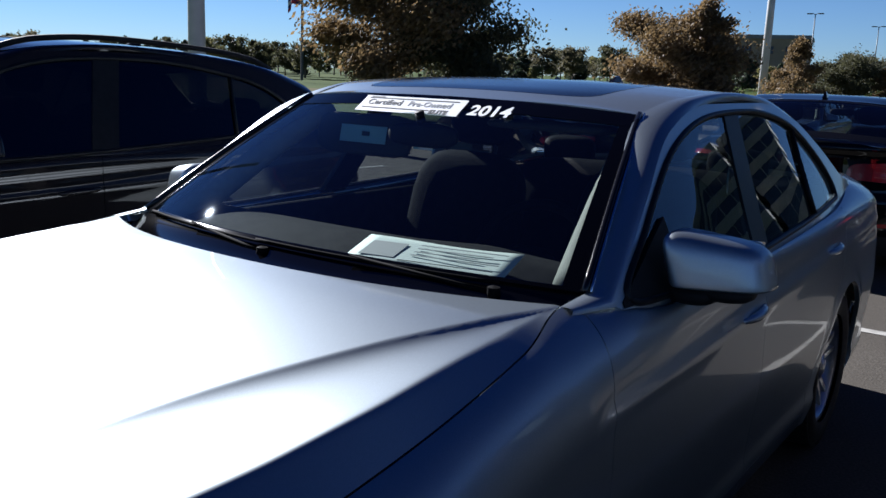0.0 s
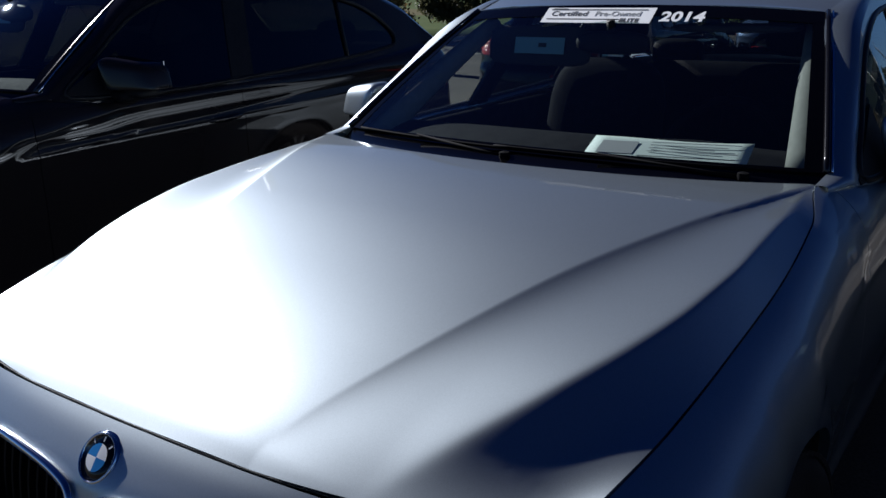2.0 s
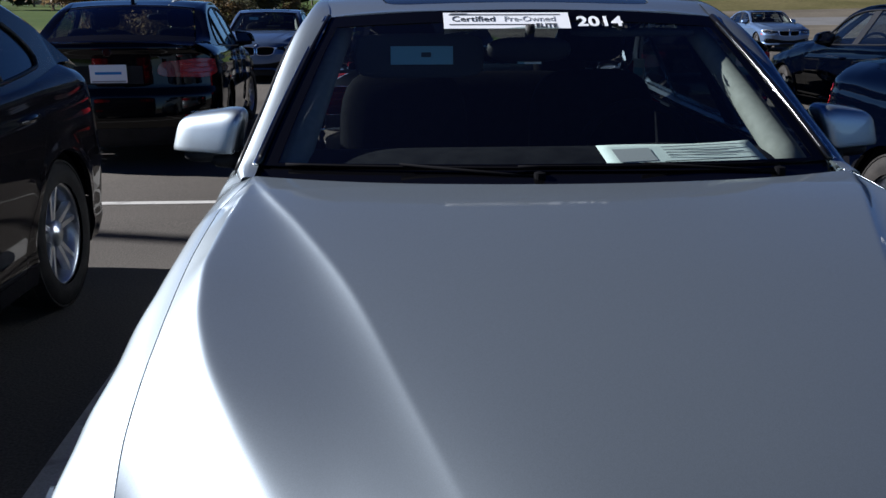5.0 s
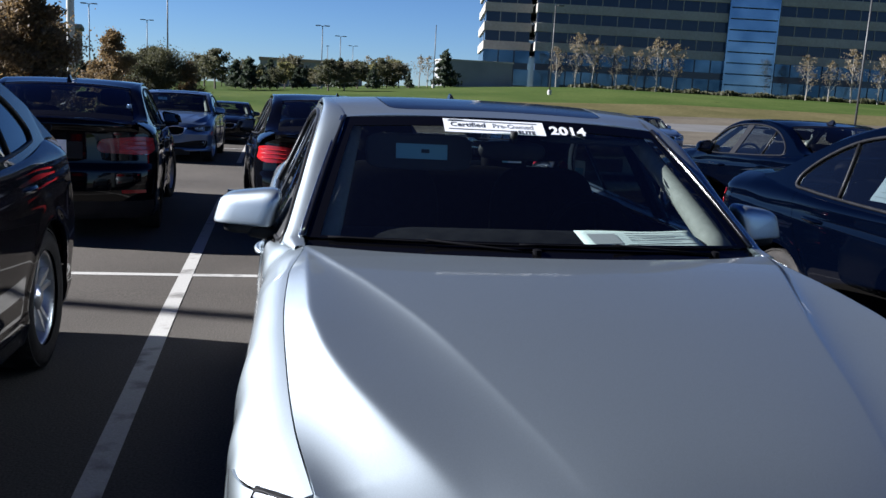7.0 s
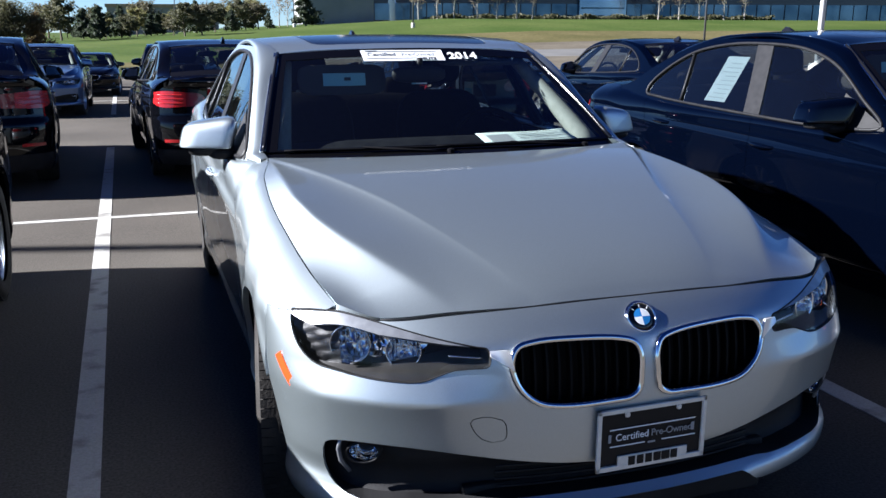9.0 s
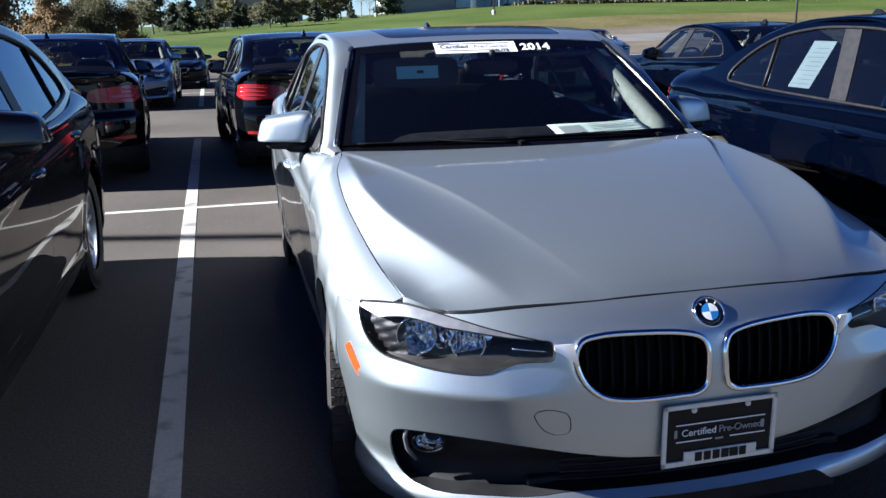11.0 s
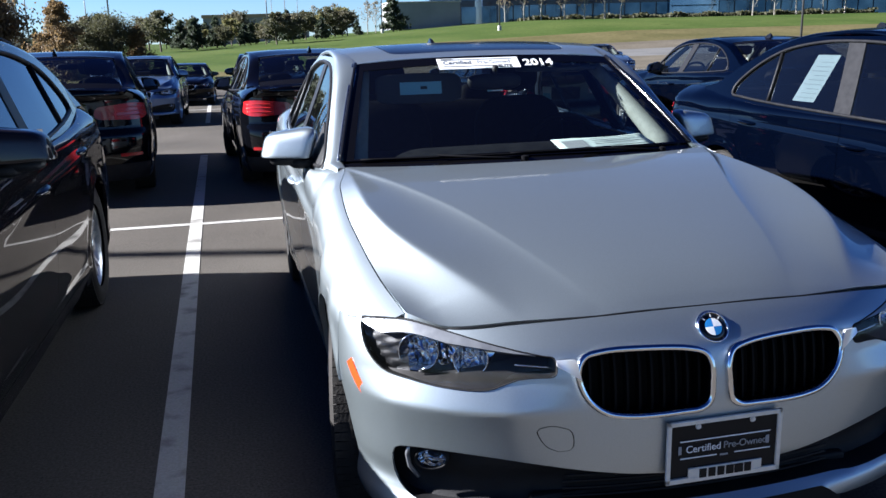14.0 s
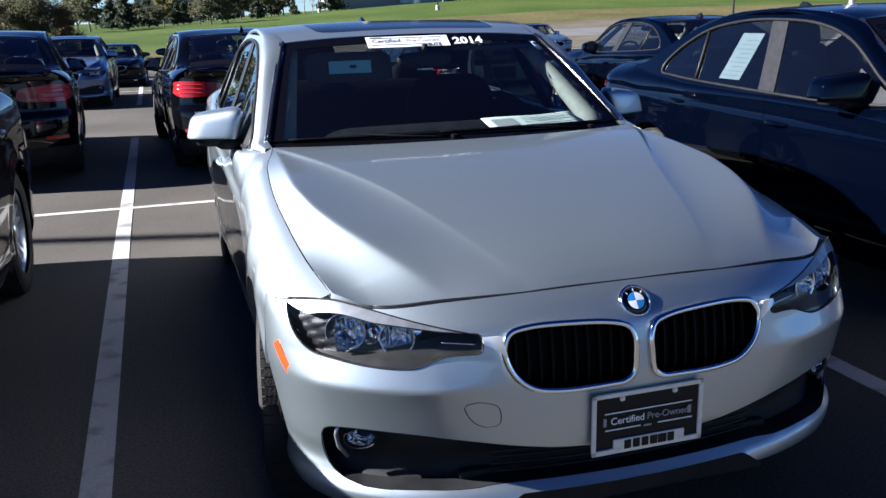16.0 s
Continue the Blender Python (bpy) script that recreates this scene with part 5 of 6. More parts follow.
def kerb(p, q):
    d = Vector((q[0] - p[0], q[1] - p[1], 0))
    b = box(d.length, 0.15, 0.30, Matrix(), 0.02)
    zp, zq = float(lot_z(p[1])), float(lot_z(q[1]))
    bmesh.ops.transform(b, matrix=Matrix.Translation(((p[0] + q[0]) / 2, (p[1] + q[1]) / 2, (zp + zq) / 2 - 0.03)) @ Vector((d.x, d.y, zq - zp)).to_track_quat("X", "Z").to_matrix().to_4x4(), verts=b.verts)
    me = bpy.data.meshes.new("kerb")
    b.to_mesh(me)
    b.free()
    me.materials.append(CONCRETE)
    return tagged(new("kerb", me), "pale concrete kerb along the car park", "kerb", kind="structure")


kerb((-14.5, 40.07), (60, 40.07))
for side in (-14.57, 60.07):
    kerb((side, -40), (side, 4.6))
    kerb((side, 4.6), (side, 40.14))


def stripe(x0, y0, x1, y1, w=0.10):
    d = Vector((x1 - x0, y1 - y0, 0))
    n = max(2, int(d.length / 0.5))
    side = Vector((-d.y, d.x)).normalized() * w / 2
    t = sorted(set(np.linspace(0, 1, n)) | ({(4.6 - y0) / d.y} if y0 < 4.6 < y1 else set()))
    rows = [[(x0 + d.x * k + s * side.x, y0 + d.y * k + s * side.y, float(lot_z(y0 + d.y * k)) + h) for s, h in ((1, -0.01), (1, 0.004), (-1, 0.004), (-1, -0.01))] for k in t]
    m = len(rows)
    faces = [(4 * i + j, 4 * i + 4 + j, 4 * i + 5 + j, 4 * i + 1 + j) for i in range(m - 1) for j in range(3)] + [(0, 1, 2, 3), (4 * m - 1, 4 * m - 2, 4 * m - 3, 4 * m - 4)]
    line = mesh_object("bay_line", [p for r in rows for p in r], faces, LINE_PAINT, smooth=False)
    return tagged(line, "worn white painted parking bay line on asphalt", "line", "bay lines", "structure")


PITCH = 2.90
for k in range(-4, 6):
    bx = -1.40 + PITCH * k
    stripe(bx - 0.015, 0.0, bx - 0.175, 11.05)
    stripe(bx - 0.27, 17.5, bx - 0.42, 27.5)
stripe(-13.2, 5.72, 20, 5.52, 0.09)
stripe(-13.4, 22.6, 20, 22.3, 0.09)

# ---- cars ----
hero = build_car(SILVER)
hero.rotation_euler.z = radians(-0.5)
tagged(hero, "clean silver four-door sedan with kidney grille, parked in bay", "car", "parked cars")


def parked(m, paint, label, hub=None):
    c = copy_thing(hero, m)
    for o in c.children_recursive:
        for s in o.material_slots:
            if s.material == SILVER:
                s.link = "OBJECT"
                s.material = paint
    c["label"] = label
    return c


def nose_in(cx, tail):
    return on_slope(cx, tail + 4.655, 180)


def on_slope(x, y, turn=0):
    return Matrix.Translation((x, y, float(lot_z(y)))) @ Matrix.Rotation(-math.atan(0.0155), 4, "X") @ Matrix.Rotation(radians(turn), 4, "Z")


brown = build_car(BROWN, wagon=True)
tagged(brown, "dark brown estate car with roof bars beside the silver sedan", "car", "parked cars")
brown.matrix_basis = pose(-2.85, -0.33, 0)
brown.scale = (1.04, 1.04, 1.07)
navy = parked(pose(3.0, -0.22, 0) @ Matrix.Diagonal((1.035, 1.035, 1.018, 1)), NAVY, "navy blue sedan with a white price sheet in its window")
BAY_A = pose(-1.98, 7.15, 0, 0, 0, 4.5) @ pose(2.02, -7.15, 0) @ nose_in(-2.86, 7.1) @ Matrix.Diagonal((1.01, 1, 1.03, 1))
car_a = parked(BAY_A, BLACK_PAINT, "black sedan seen from behind with white dealer plate")
car_b = parked(pose(-0.14, 7.1, 0, 0, 0, 3.5) @ pose(0.14, -7.1, 0) @ nose_in(-0.14, 7.1), BLACK_PAINT, "black sedan with bright red tail lights behind the silver one")
car_r0 = parked(nose_in(2.8, 8.4), BLACK_PAINT, "black sedan parked deep in its bay")
car_r1 = parked(nose_in(5.7, 7.1), NAVY, "dark blue sedan showing its flank across the bays")
car_c = parked(on_slope(-3.07, 16.9), BLUE_GREY, "blue-grey sedan facing across the driving lane")
car_e = parked(on_slope(-0.22, 17.5), NAVY, "dark blue sedan facing across the driving lane")
car_d = parked(on_slope(-2.5, 24.6) @ Matrix.Diagonal((1, 0.92, 0.84, 1)), BLACK_PAINT, "low black car in a far parking row")
car_f = parked(on_slope(13.5, 30), BLUE_GREY, "blue-grey car in a far parking row")


# ---- writing and papers on the cars ----
def writing(name, text, size, mat, parent, m, wide=1.0, bold=0.0, depth=0.0006):
    cu = bpy.data.curves.new(name, "FONT")
    cu.body, cu.size, cu.extrude, cu.offset = text, size, depth, bold
    cu.align_x, cu.align_y, cu.space_character = "CENTER", "CENTER", wide
    tmp = new("tmp", cu)
    me = bpy.data.meshes.new_from_object(tmp.evaluated_get(bpy.context.evaluated_depsgraph_get()))
    bpy.data.objects.remove(tmp)
    bpy.data.curves.remove(cu)
    me.materials.clear()
    me.materials.append(mat)
    ob = new(name, me)
    ob.parent = parent
    ob.matrix_basis = m
    return ob


def sheet(w, h, mat, name, parent, m, thick=0.001):
    return part(name, box(w, h, thick, m), mat, parent)


# screen banner: local x to the right of the reader, y up the glass, z out of it
banner = thing("windscreen_banner", "white printed strip stuck inside the top of the windscreen", "sticker", Matrix.Translation((-0.047, 2.006, 1.344)) @ Matrix(((1, 0, 0), (0, 0.836, -0.549), (0, 0.549, 0.836))).to_4x4())
sheet(0.372, 0.079, WHITE, "strip", banner, Matrix(), 0.001)
writing("lettering", "Certified", 0.036, INK, banner, pose(-0.098, 0.006, 0.001), 1.0)
writing("lettering", "Pre-Owned", 0.034, GREY_INK, banner, pose(0.068, 0.006, 0.001), 0.95)
writing("lettering", "ELITE", 0.026, INK, banner, pose(0.115, -0.027, 0.001), 1.05, 0.0007)
for x, y, w in ((-0.005, 0.028, 0.33), (-0.045, -0.021, 0.25)):
    sheet(w, 0.003, INK, "rule", banner, pose(x, y, 0.0012))
sheet(0.05, 0.004, GREY_INK, "small_print", banner, pose(-0.14, 0.034, 0.0012))
year = thing("year_sticker", "white year numerals stuck on the windscreen", "sticker", Matrix.Translation((0.236, 2.006, 1.340)) @ Matrix(((1, 0, 0), (0, 0.836, -0.549), (0, 0.549, 0.836))).to_4x4())
writing("lettering", "2014", 0.066, WHITE, year, pose(-0.006, 0, 0), 1.05, 0.002)

# price sheet on the dashboard: a long strip, tilted towards the glass
c_tl, c_tr, c_br, c_bl = Vector((0.14, 1.60, 1.030)), Vector((0.557, 1.66, 1.044)), Vector((0.585, 1.515, 1.004)), Vector((0.155, 1.495, 1.001))
ax = ((c_tr - c_tl) + (c_br - c_bl)).normalized()
ay = ((c_tl - c_bl) + (c_tr - c_br)).normalized()
az = ax.cross(ay).normalized()
ay = az.cross(ax)
mid = (c_tl + c_tr + c_br + c_bl) / 4
sheet_thing = thing("price_sheet", "printed white price sheet lying on the dashboard", "paper", Matrix((ax, ay, az)).transposed().to_4x4())
sheet_thing.matrix_basis.translation = mid
b = bmesh.new()
vs = [[b.verts.new((-0.212 + 0.424 * i / 12, -0.065 + 0.13 * j / 6, 0.004 * math.sin(5.0 * i / 12 + 1.3 * j / 6))) for j in range(7)] for i in range(13)]
for r0, r1 in zip(vs, vs[1:]):
    for j in range(6):
        b.faces.new((r0[j], r1[j], r1[j + 1], r0[j + 1]))
leaf = part("leaf", b, PAPER, sheet_thing, smooth=True)
leaf.modifiers.new("thick", "SOLIDIFY").thickness = 0.001
sheet(0.10, 0.075, GREY_INK, "photo_block", sheet_thing, pose(-0.13, -0.005, 0.0055))
for k in range(4):
    sheet(0.23 - 0.03 * (k % 3), 0.004, GREY_INK, "print_line", sheet_thing, pose(0.07 - 0.015 * (k % 3), 0.035 - 0.018 * k, 0.0055))
sheet(0.25, 0.0025, INK, "rule", sheet_thing, pose(0.06, -0.05, 0.0055))

# dealer plate on the front bumper
plate = thing("dealer_plate", "black dealer plate in a pale frame on bumper", "plate", pose(0.011, 0.005, 0.445, 90, 0, 0))
part("plate_panel", box(0.30, 0.15, 0.003, pose(0, 0, -0.004), 0.001), PLATE_BLACK, plate)
fr = [(0.318, 0.012, 0, 0.078), (0.318, 0.014, 0, -0.077), (0.012, 0.168, -0.153, 0), (0.012, 0.168, 0.153, 0)]
part("plate_frame", merge(*[box(w, h, 0.008, pose(x, y, 0), 0.002) for w, h, x, y in fr], box(0.205, 0.032, 0.006, pose(0.005, -0.062, 0), 0.002)), FRAME_GREY, plate, "pale grey plate frame")
writing("lettering", "Certified", 0.027, WHITE, plate, pose(-0.058, 0.005, 0.001), 1.0)
writing("lettering", "Pre-Owned", 0.027, GREY_INK, plate, pose(0.058, 0.005, 0.001), 0.95)
for x, y, w in ((0.003, 0.028, 0.25), (-0.07, -0.018, 0.10), (0.08, -0.018, 0.10)):
    sheet(w, 0.003, WHITE, "rule", plate, pose(x, y, 0.0))
sheet(0.022, 0.005, GREY_INK, "small_print", plate, pose(0.0, -0.02, 0.0))
for sx in (-1, 1):
    sheet(0.008, 0.022, GREY_INK, "end_block", plate, pose(0.122 * sx, 0.005, 0.0))
for k, w in enumerate((0.019, 0.019, 0.019, 0.021, 0.024, 0.019)):
    part("name_block", box(w, 0.024, 0.002, pose(-0.058 + 0.025 * k, -0.062, 0.004)), PLATE_BLACK, plate)
for sx in (-1, 1):
    part("plate_screw", lathe([(0, 0.0), (0.004, 0.0), (0.004, 0.006), (0, 0.008)], 12, "Z"), FRAME_GREY, plate).location = (0.075 * sx, 0.066, 0.001)

# hanging tag and small papers in the cabin
tag = thing("hang_tag", "pale blue and white tag hanging from mirror", "tag", pose(0.02, 1.985, 1.225, 84, 0, 0))
sheet(0.07, 0.05, SKYBLUE, "card", tag, pose(0, 0.02, 0))
sheet(0.05, 0.02, WHITE, "print", tag, pose(0.01, 0.005, 0.002))
memo = thing("window_label", "pale printed label on the rear side window", "label", pose(0.62, 2.95, 1.12, 90, 0, -70))
sheet(0.075, 0.10, PAPER, "card", memo, Matrix())
sheet(0.06, 0.03, SKYBLUE, "print", memo, pose(0, 0.0, 0.002))

# price sheet in the navy car's rear side window
wp = thing("window_price_sheet", "long white printed sheet inside a car window", "paper", Matrix())
wx = lambda y, z: 3.0 - 1.035 * float(upper_x((y + 0.22) / 1.035, z / 1.018)) + 0.014


def on_window(i, j, out=0.0):
    """A place on the sheet: i along it, j up it, both 0 to 1."""
    y, z = 2.63 + 0.20 * i + 0.05 * (1 - j), 1.035 + 0.265 * j
    return wx(y, z) - out, y, z


bq = bmesh.new()
vs = [[bq.verts.new(on_window(i / 4, j / 6)) for j in range(7)] for i in range(5)]
for r0, r1 in zip(vs, vs[1:]):
    for j in range(6):
        bq.faces.new((r0[j], r1[j], r1[j + 1], r0[j + 1]))
for k in range(9):
    j0 = 0.08 + 0.095 * k
    bl = bmesh.new()
    q = [bl.verts.new(on_window(i, j, 0.0025)) for i, j in ((0.10, j0), (0.9 - 0.12 * (k % 3), j0), (0.9 - 0.12 * (k % 3), j0 + 0.014), (0.10, j0 + 0.014))]
    bl.faces.new(q)
    part("print_line", bl, PALE_INK, wp)
lf = part("leaf", bq, PAPER, wp)
lf.modifiers.new("thick", "SOLIDIFY").thickness = 0.001


def tail_plate(x, y, turn=0.0, z=0.80):
    p = thing("tail_plate", "white dealer plate between the tail lights", "plate", pose(x, y, z + float(lot_z(y)), 90, 0, turn))
    part("plate_panel", box(0.305, 0.152, 0.004, Matrix(), 0.001), WHITE, p)
    sheet(0.22, 0.022, BLUE, "name_bar", p, pose(0, 0.005, 0.003))
    sheet(0.28, 0.012, GREY_INK, "edge_bar", p, pose(0, -0.064, 0.003))


on_a = BAY_A @ Vector((0, 4.624, 0.80))
tail_plate(on_a.x, on_a.y, 4.5, 0.835)
tail_plate(-0.14, 7.10 + 0.036)
tail_plate(5.7, 7.10 + 0.036)

# ---- trees ----
BARK = mottle(material("bark", (0.1, 0.075, 0.055), 0.9), (0.06, 0.045, 0.035), (0.16, 0.125, 0.095), 6, bump=0.6, bump_scale=25)
PALE_BARK = mottle(material("pale_bark", (0.45, 0.4, 0.33), 0.85), (0.17, 0.15, 0.12), (0.30, 0.27, 0.23), 5)


def foliage(name, a, b):
    m = material(name, a, 0.7)
    nt = m.node_tree
    g = nt.nodes.new("ShaderNodeNewGeometry")
    r = nt.nodes.new("ShaderNodeValToRGB")
    r.color_ramp.elements[0].color, r.color_ramp.elements[1].color = (*a, 1), (*b, 1)
    nt.links.new(g.outputs["Random Per Island"], r.inputs[0])
    nt.links.new(r.outputs[0], nt.nodes["Principled BSDF"].inputs["Base Color"])
    tl, mx = nt.nodes.new("ShaderNodeBsdfTranslucent"), nt.nodes.new("ShaderNodeMixShader")
    nt.links.new(r.outputs[0], tl.inputs["Color"])
    mx.inputs[0].default_value = 0.45
    nt.links.new(nt.nodes["Principled BSDF"].outputs[0], mx.inputs[1])
    nt.links.new(tl.outputs[0], mx.inputs[2])
    nt.links.new(mx.outputs[0], nt.nodes["Material Output"].inputs[0])
    return m


DARK_NEEDLE = foliage("dark_needles", (0.028, 0.040, 0.024), (0.060, 0.076, 0.044))
RUST_NEEDLE = foliage("rusty_needles", (0.125, 0.088, 0.045), (0.25, 0.168, 0.076))
OLIVE_NEEDLE = foliage("olive_needles", (0.050, 0.054, 0.028), (0.105, 0.102, 0.052))
DUN_LEAF = foliage("dun_leaves", (0.075, 0.072, 0.04), (0.14, 0.125, 0.075))
SPRING_LEAF = foliage("thin_leaves", (0.10, 0.11, 0.035), (0.24, 0.21, 0.09))
TAWNY_LEAF = foliage("tawny_leaves", (0.13, 0.10, 0.055), (0.25, 0.20, 0.12))


def tree_mesh(seed, height, width, shape, bark, leaf_mat, clumps, leaf, trunk_clear=0.15):
    """A trunk with limbs, and a crown of small leaf blades in uneven clumps; returns the two meshes."""
    rng = random.Random(seed)
    pieces = []
    lean = rng.uniform(-0.03, 0.03) * height
    spine = [Vector((lean * t * t, 0.02 * height * math.sin(3 * t + seed), height * 0.94 * t)) for t in np.linspace(0, 1, 7)]
    pieces.append(tube(spine, [0.028 * height * (1 - 0.88 * t) * (0.6 if shape == "birch" else 1) for t in np.linspace(0, 1, 7)], 7))
    tips = []
    limbs = 16 if shape == "cone" else 11
    for k in range(limbs):
        t = trunk_clear + (0.97 - trunk_clear) * (k + rng.random() * 0.6) / limbs
        if shape == "cone":
            reach = 0.5 * width * (1 - t) ** 0.75 * rng.uniform(0.75, 1.15) + 0.03 * width
            rise = 0.12 * reach
        elif shape == "birch":
            reach = 0.5 * width * math.sin(math.pi * min(1, 0.25 + 0.75 * t)) * rng.uniform(0.6, 1.1)
            rise = 1.5 * reach
        else:
            reach = 0.5 * width * math.sqrt(max(0.02, 1 - ((t - 0.55) / 0.5) ** 2)) * rng.uniform(0.7, 1.15)
            rise = 0.45 * reach
        a = k * 2.4 + rng.uniform(-0.4, 0.4)
        p0 = spine[min(6, int(t * 6))].lerp(spine[min(6, int(t * 6) + 1)], t * 6 % 1)
        p2 = p0 + Vector((reach * math.cos(a), reach * math.sin(a), rise * (1 - 0.3 * t)))
        p1 = p0.lerp(p2, 0.5) + Vector((0, 0, 0.08 * reach))
        r = 0.010 * height * (1 - 0.8 * t) * (0.6 if shape == "birch" else 1)
        pieces.append(tube([p0, p1, p2], [r, r * 0.6, r * 0.2], 5))
        for q in (0.35, 0.6, 0.8, 1.0):
            tips.append((p0.lerp(p1, q * 2) if q < 0.5 else p1.lerp(p2, q * 2 - 1), reach))
        if shape == "birch":
            for _ in range(2):
                q = p0.lerp(p2, rng.uniform(0.4, 0.9))
                e = q + Vector((rng.uniform(-1, 1), rng.uniform(-1, 1), 2.2)).normalized() * reach * 0.8
                pieces.append(tube([q, e], [r * 0.5, r * 0.15], 4))
                tips.append((e, reach))
    tips.append((spine[-1], 0.1 * width))
    trunk = bpy.data.meshes.new("trunk")
    tb = merge(*pieces)
    tb.to_mesh(trunk)
    tb.free()
    trunk.materials.append(bark)
    vs, fs = [], []
    per = max(1, clumps // len(tips))
    for c, reach in tips:
        rad = max(0.09 * width, 0.42 * reach) * rng.uniform(0.7, 1.2)
        for _ in range(int(per * rng.uniform(0.5, 1.5)) + 1):
            d = Vector((rng.gauss(0, 1), rng.gauss(0, 1), rng.gauss(0, 0.7))) * rad * 0.52
            p = c + d
            if p.z < 0.06 * height:
                continue
            n = Vector((rng.gauss(0, 1), rng.gauss(0, 1), rng.gauss(0, 1) + 0.4)).normalized()
            u = n.orthogonal().normalized() * leaf * rng.uniform(0.6, 1.5)
            w = n.cross(u).normalized() * leaf * rng.uniform(0.3, 0.8)
            i = len(vs)
            vs += [p - u, p + w, p + u, p - w]
            fs.append((i, i + 1, i + 2, i + 3))
    crown = bpy.data.meshes.new("crown")
    crown.from_pydata([tuple(v) for v in vs], [], fs)
    crown.materials.append(leaf_mat)
    return trunk, crown


KINDS = {
    "pine": [tree_mesh(s, 7.0, 6.4, "round", BARK, m, 40000, 0.105, 0.03) for s, m in ((3, RUST_NEEDLE), (8, OLIVE_NEEDLE))],
    "rust": [tree_mesh(s, 6.0, 4.6, "cone", BARK, RUST_NEEDLE, 18000, 0.09, 0.04) for s in (5, 6)],
    "conifer": [tree_mesh(s, 5.0, 3.4, "cone", BARK, DARK_NEEDLE, 2600, 0.26, 0.06) for s in (11, 12, 13)],
    "broad": [tree_mesh(s, 5.4, 4.0, "round", BARK, m, 3000, 0.20, 0.24) for s, m in ((21, OLIVE_NEEDLE), (22, SPRING_LEAF), (23, DUN_LEAF), (24, OLIVE_NEEDLE))],
    "birch": [tree_mesh(s, 7.0, 3.2, "birch", PALE_BARK, TAWNY_LEAF, 420, 0.13, 0.2) for s in (31, 32, 33)],
}
TREE_WORDS = {
    "pine": ("broad rusty brown pine tree with dense uneven crown", "tree", "pines"),
    "rust": ("rust-coloured conifer with ragged drooping crown", "tree", "rusty conifers"),
    "conifer": ("small dark green conifer on the far lawn", "tree", "far conifers"),
    "broad": ("leafy olive green tree on the far lawn", "tree", "far trees"),
    "birch": ("slender pale tree with thin tawny leaves before offices", "tree", "office trees"),
}


def plant(kind, k, x, y, scale=1.0, turn=0.0, z=None):
    trunk, crown = KINDS[kind][k % len(KINDS[kind])]
    t = thing({"pine": "pine_tree", "rust": "rusty_conifer", "conifer": "conifer", "broad": "leafy_tree", "birch": "slender_tree"}[kind], *TREE_WORDS[kind][:2], pose(x, y, float(land_z(x, y)) if z is None else z, 0, 0, turn), TREE_WORDS[kind][2])
    t.scale = (scale,) * 3
    for nm, me in (("trunk", trunk), ("crown", crown)):
        o = new(nm, me)
        o.parent = t
    return t


def polar(eye, degrees, dist):
    """A place at a compass bearing (to the right of +y) and distance from an eye."""
    return eye[0] + dist * math.sin(radians(degrees)), eye[1] + dist * math.cos(radians(degrees))


START, MID = (1.47, -0.05), (-0.84, -1.25)
plant("pine", 0, *polar(START, -38.6, 30), 0.76, 20)
plant("pine", 1, *polar(START, -34.2, 31), 0.76, 80)
plant("rust", 0, -9.6, 33.0, 0.85, 10)
plant("rust", 1, *polar(START, -13.2, 47), 0.72, 50)
plant("pine", 1, *polar(START, -10.6, 52), 0.50, 150)
plant("rust", 0, *polar(START, -8.4, 52), 0.5, 250)
plant("pine", 0, *polar(MID, -16.2, 36), 0.62, 40)
rng = random.Random(4)
for k in range(160):
    bearing = -62 + 70.0 * (k + rng.uniform(-0.3, 0.3)) / 160
    dist = rng.uniform(105, 150)
    kind = "conifer" if rng.random() < 0.4 else "broad"
    plant(kind, k, *polar((0, 0), bearing, dist), rng.uniform(0.40, 0.92), rng.uniform(0, 360))
plant("conifer", 1, *polar(MID, 10.3, 140), 1.15, 30)
for k, (bearing, d) in enumerate(((5.4, 150), (6.6, 150), (8.7, 150), (9.2, 152))):
    plant("birch", k, *polar(MID, bearing, d), 0.8, 70 * k)

# ---- lamp posts and flag ----
POLE_GREY = mottle(material("pole_grey", (0.22, 0.22, 0.21), 0.5, 0.3), (0.045, 0.045, 0.045), (0.075, 0.075, 0.072), 3)
POLE_WHITE = mottle(material("pole_white", (0.75, 0.75, 0.73), 0.45), (0.48, 0.48, 0.47), (0.56, 0.56, 0.55), 2)


def lamp_post(x, y, height, heads, mat=POLE_GREY, r=0.09, turn=0.0):
    t = thing("street_lamp", "tall grey car park lamp post" if mat is POLE_GREY else "tall thick white pole at car park edge", "lamp post", pose(x, y, float(land_z(x, y)) - 0.02, 0, 0, turn), "lamp posts")
    part("post", tube([(0, 0, 0), (0, 0, height * 0.5), (0, 0, height)], [r, r * 0.85, r * 0.65], 10), mat, t, smooth=True)
    part("base", lathe([(0, 0.0), (0, r * 2.6), (0.5, r * 2.6), (0.55, r * 2.2), (0.55, 0)], 16, "Z"), CONCRETE, t)
    for k, (dx, arm) in enumerate(heads):
        if arm:
            part("arm", tube([(0, 0, height - 0.1), (dx * 0.5, 0, height + 0.05), (dx, 0, height)], r * 0.5, 6), mat, t)
        part("lamp_head", box(0.7, 0.4, 0.14, pose(dx, 0, height + 0.02), 0.04), mat, t)
    return t


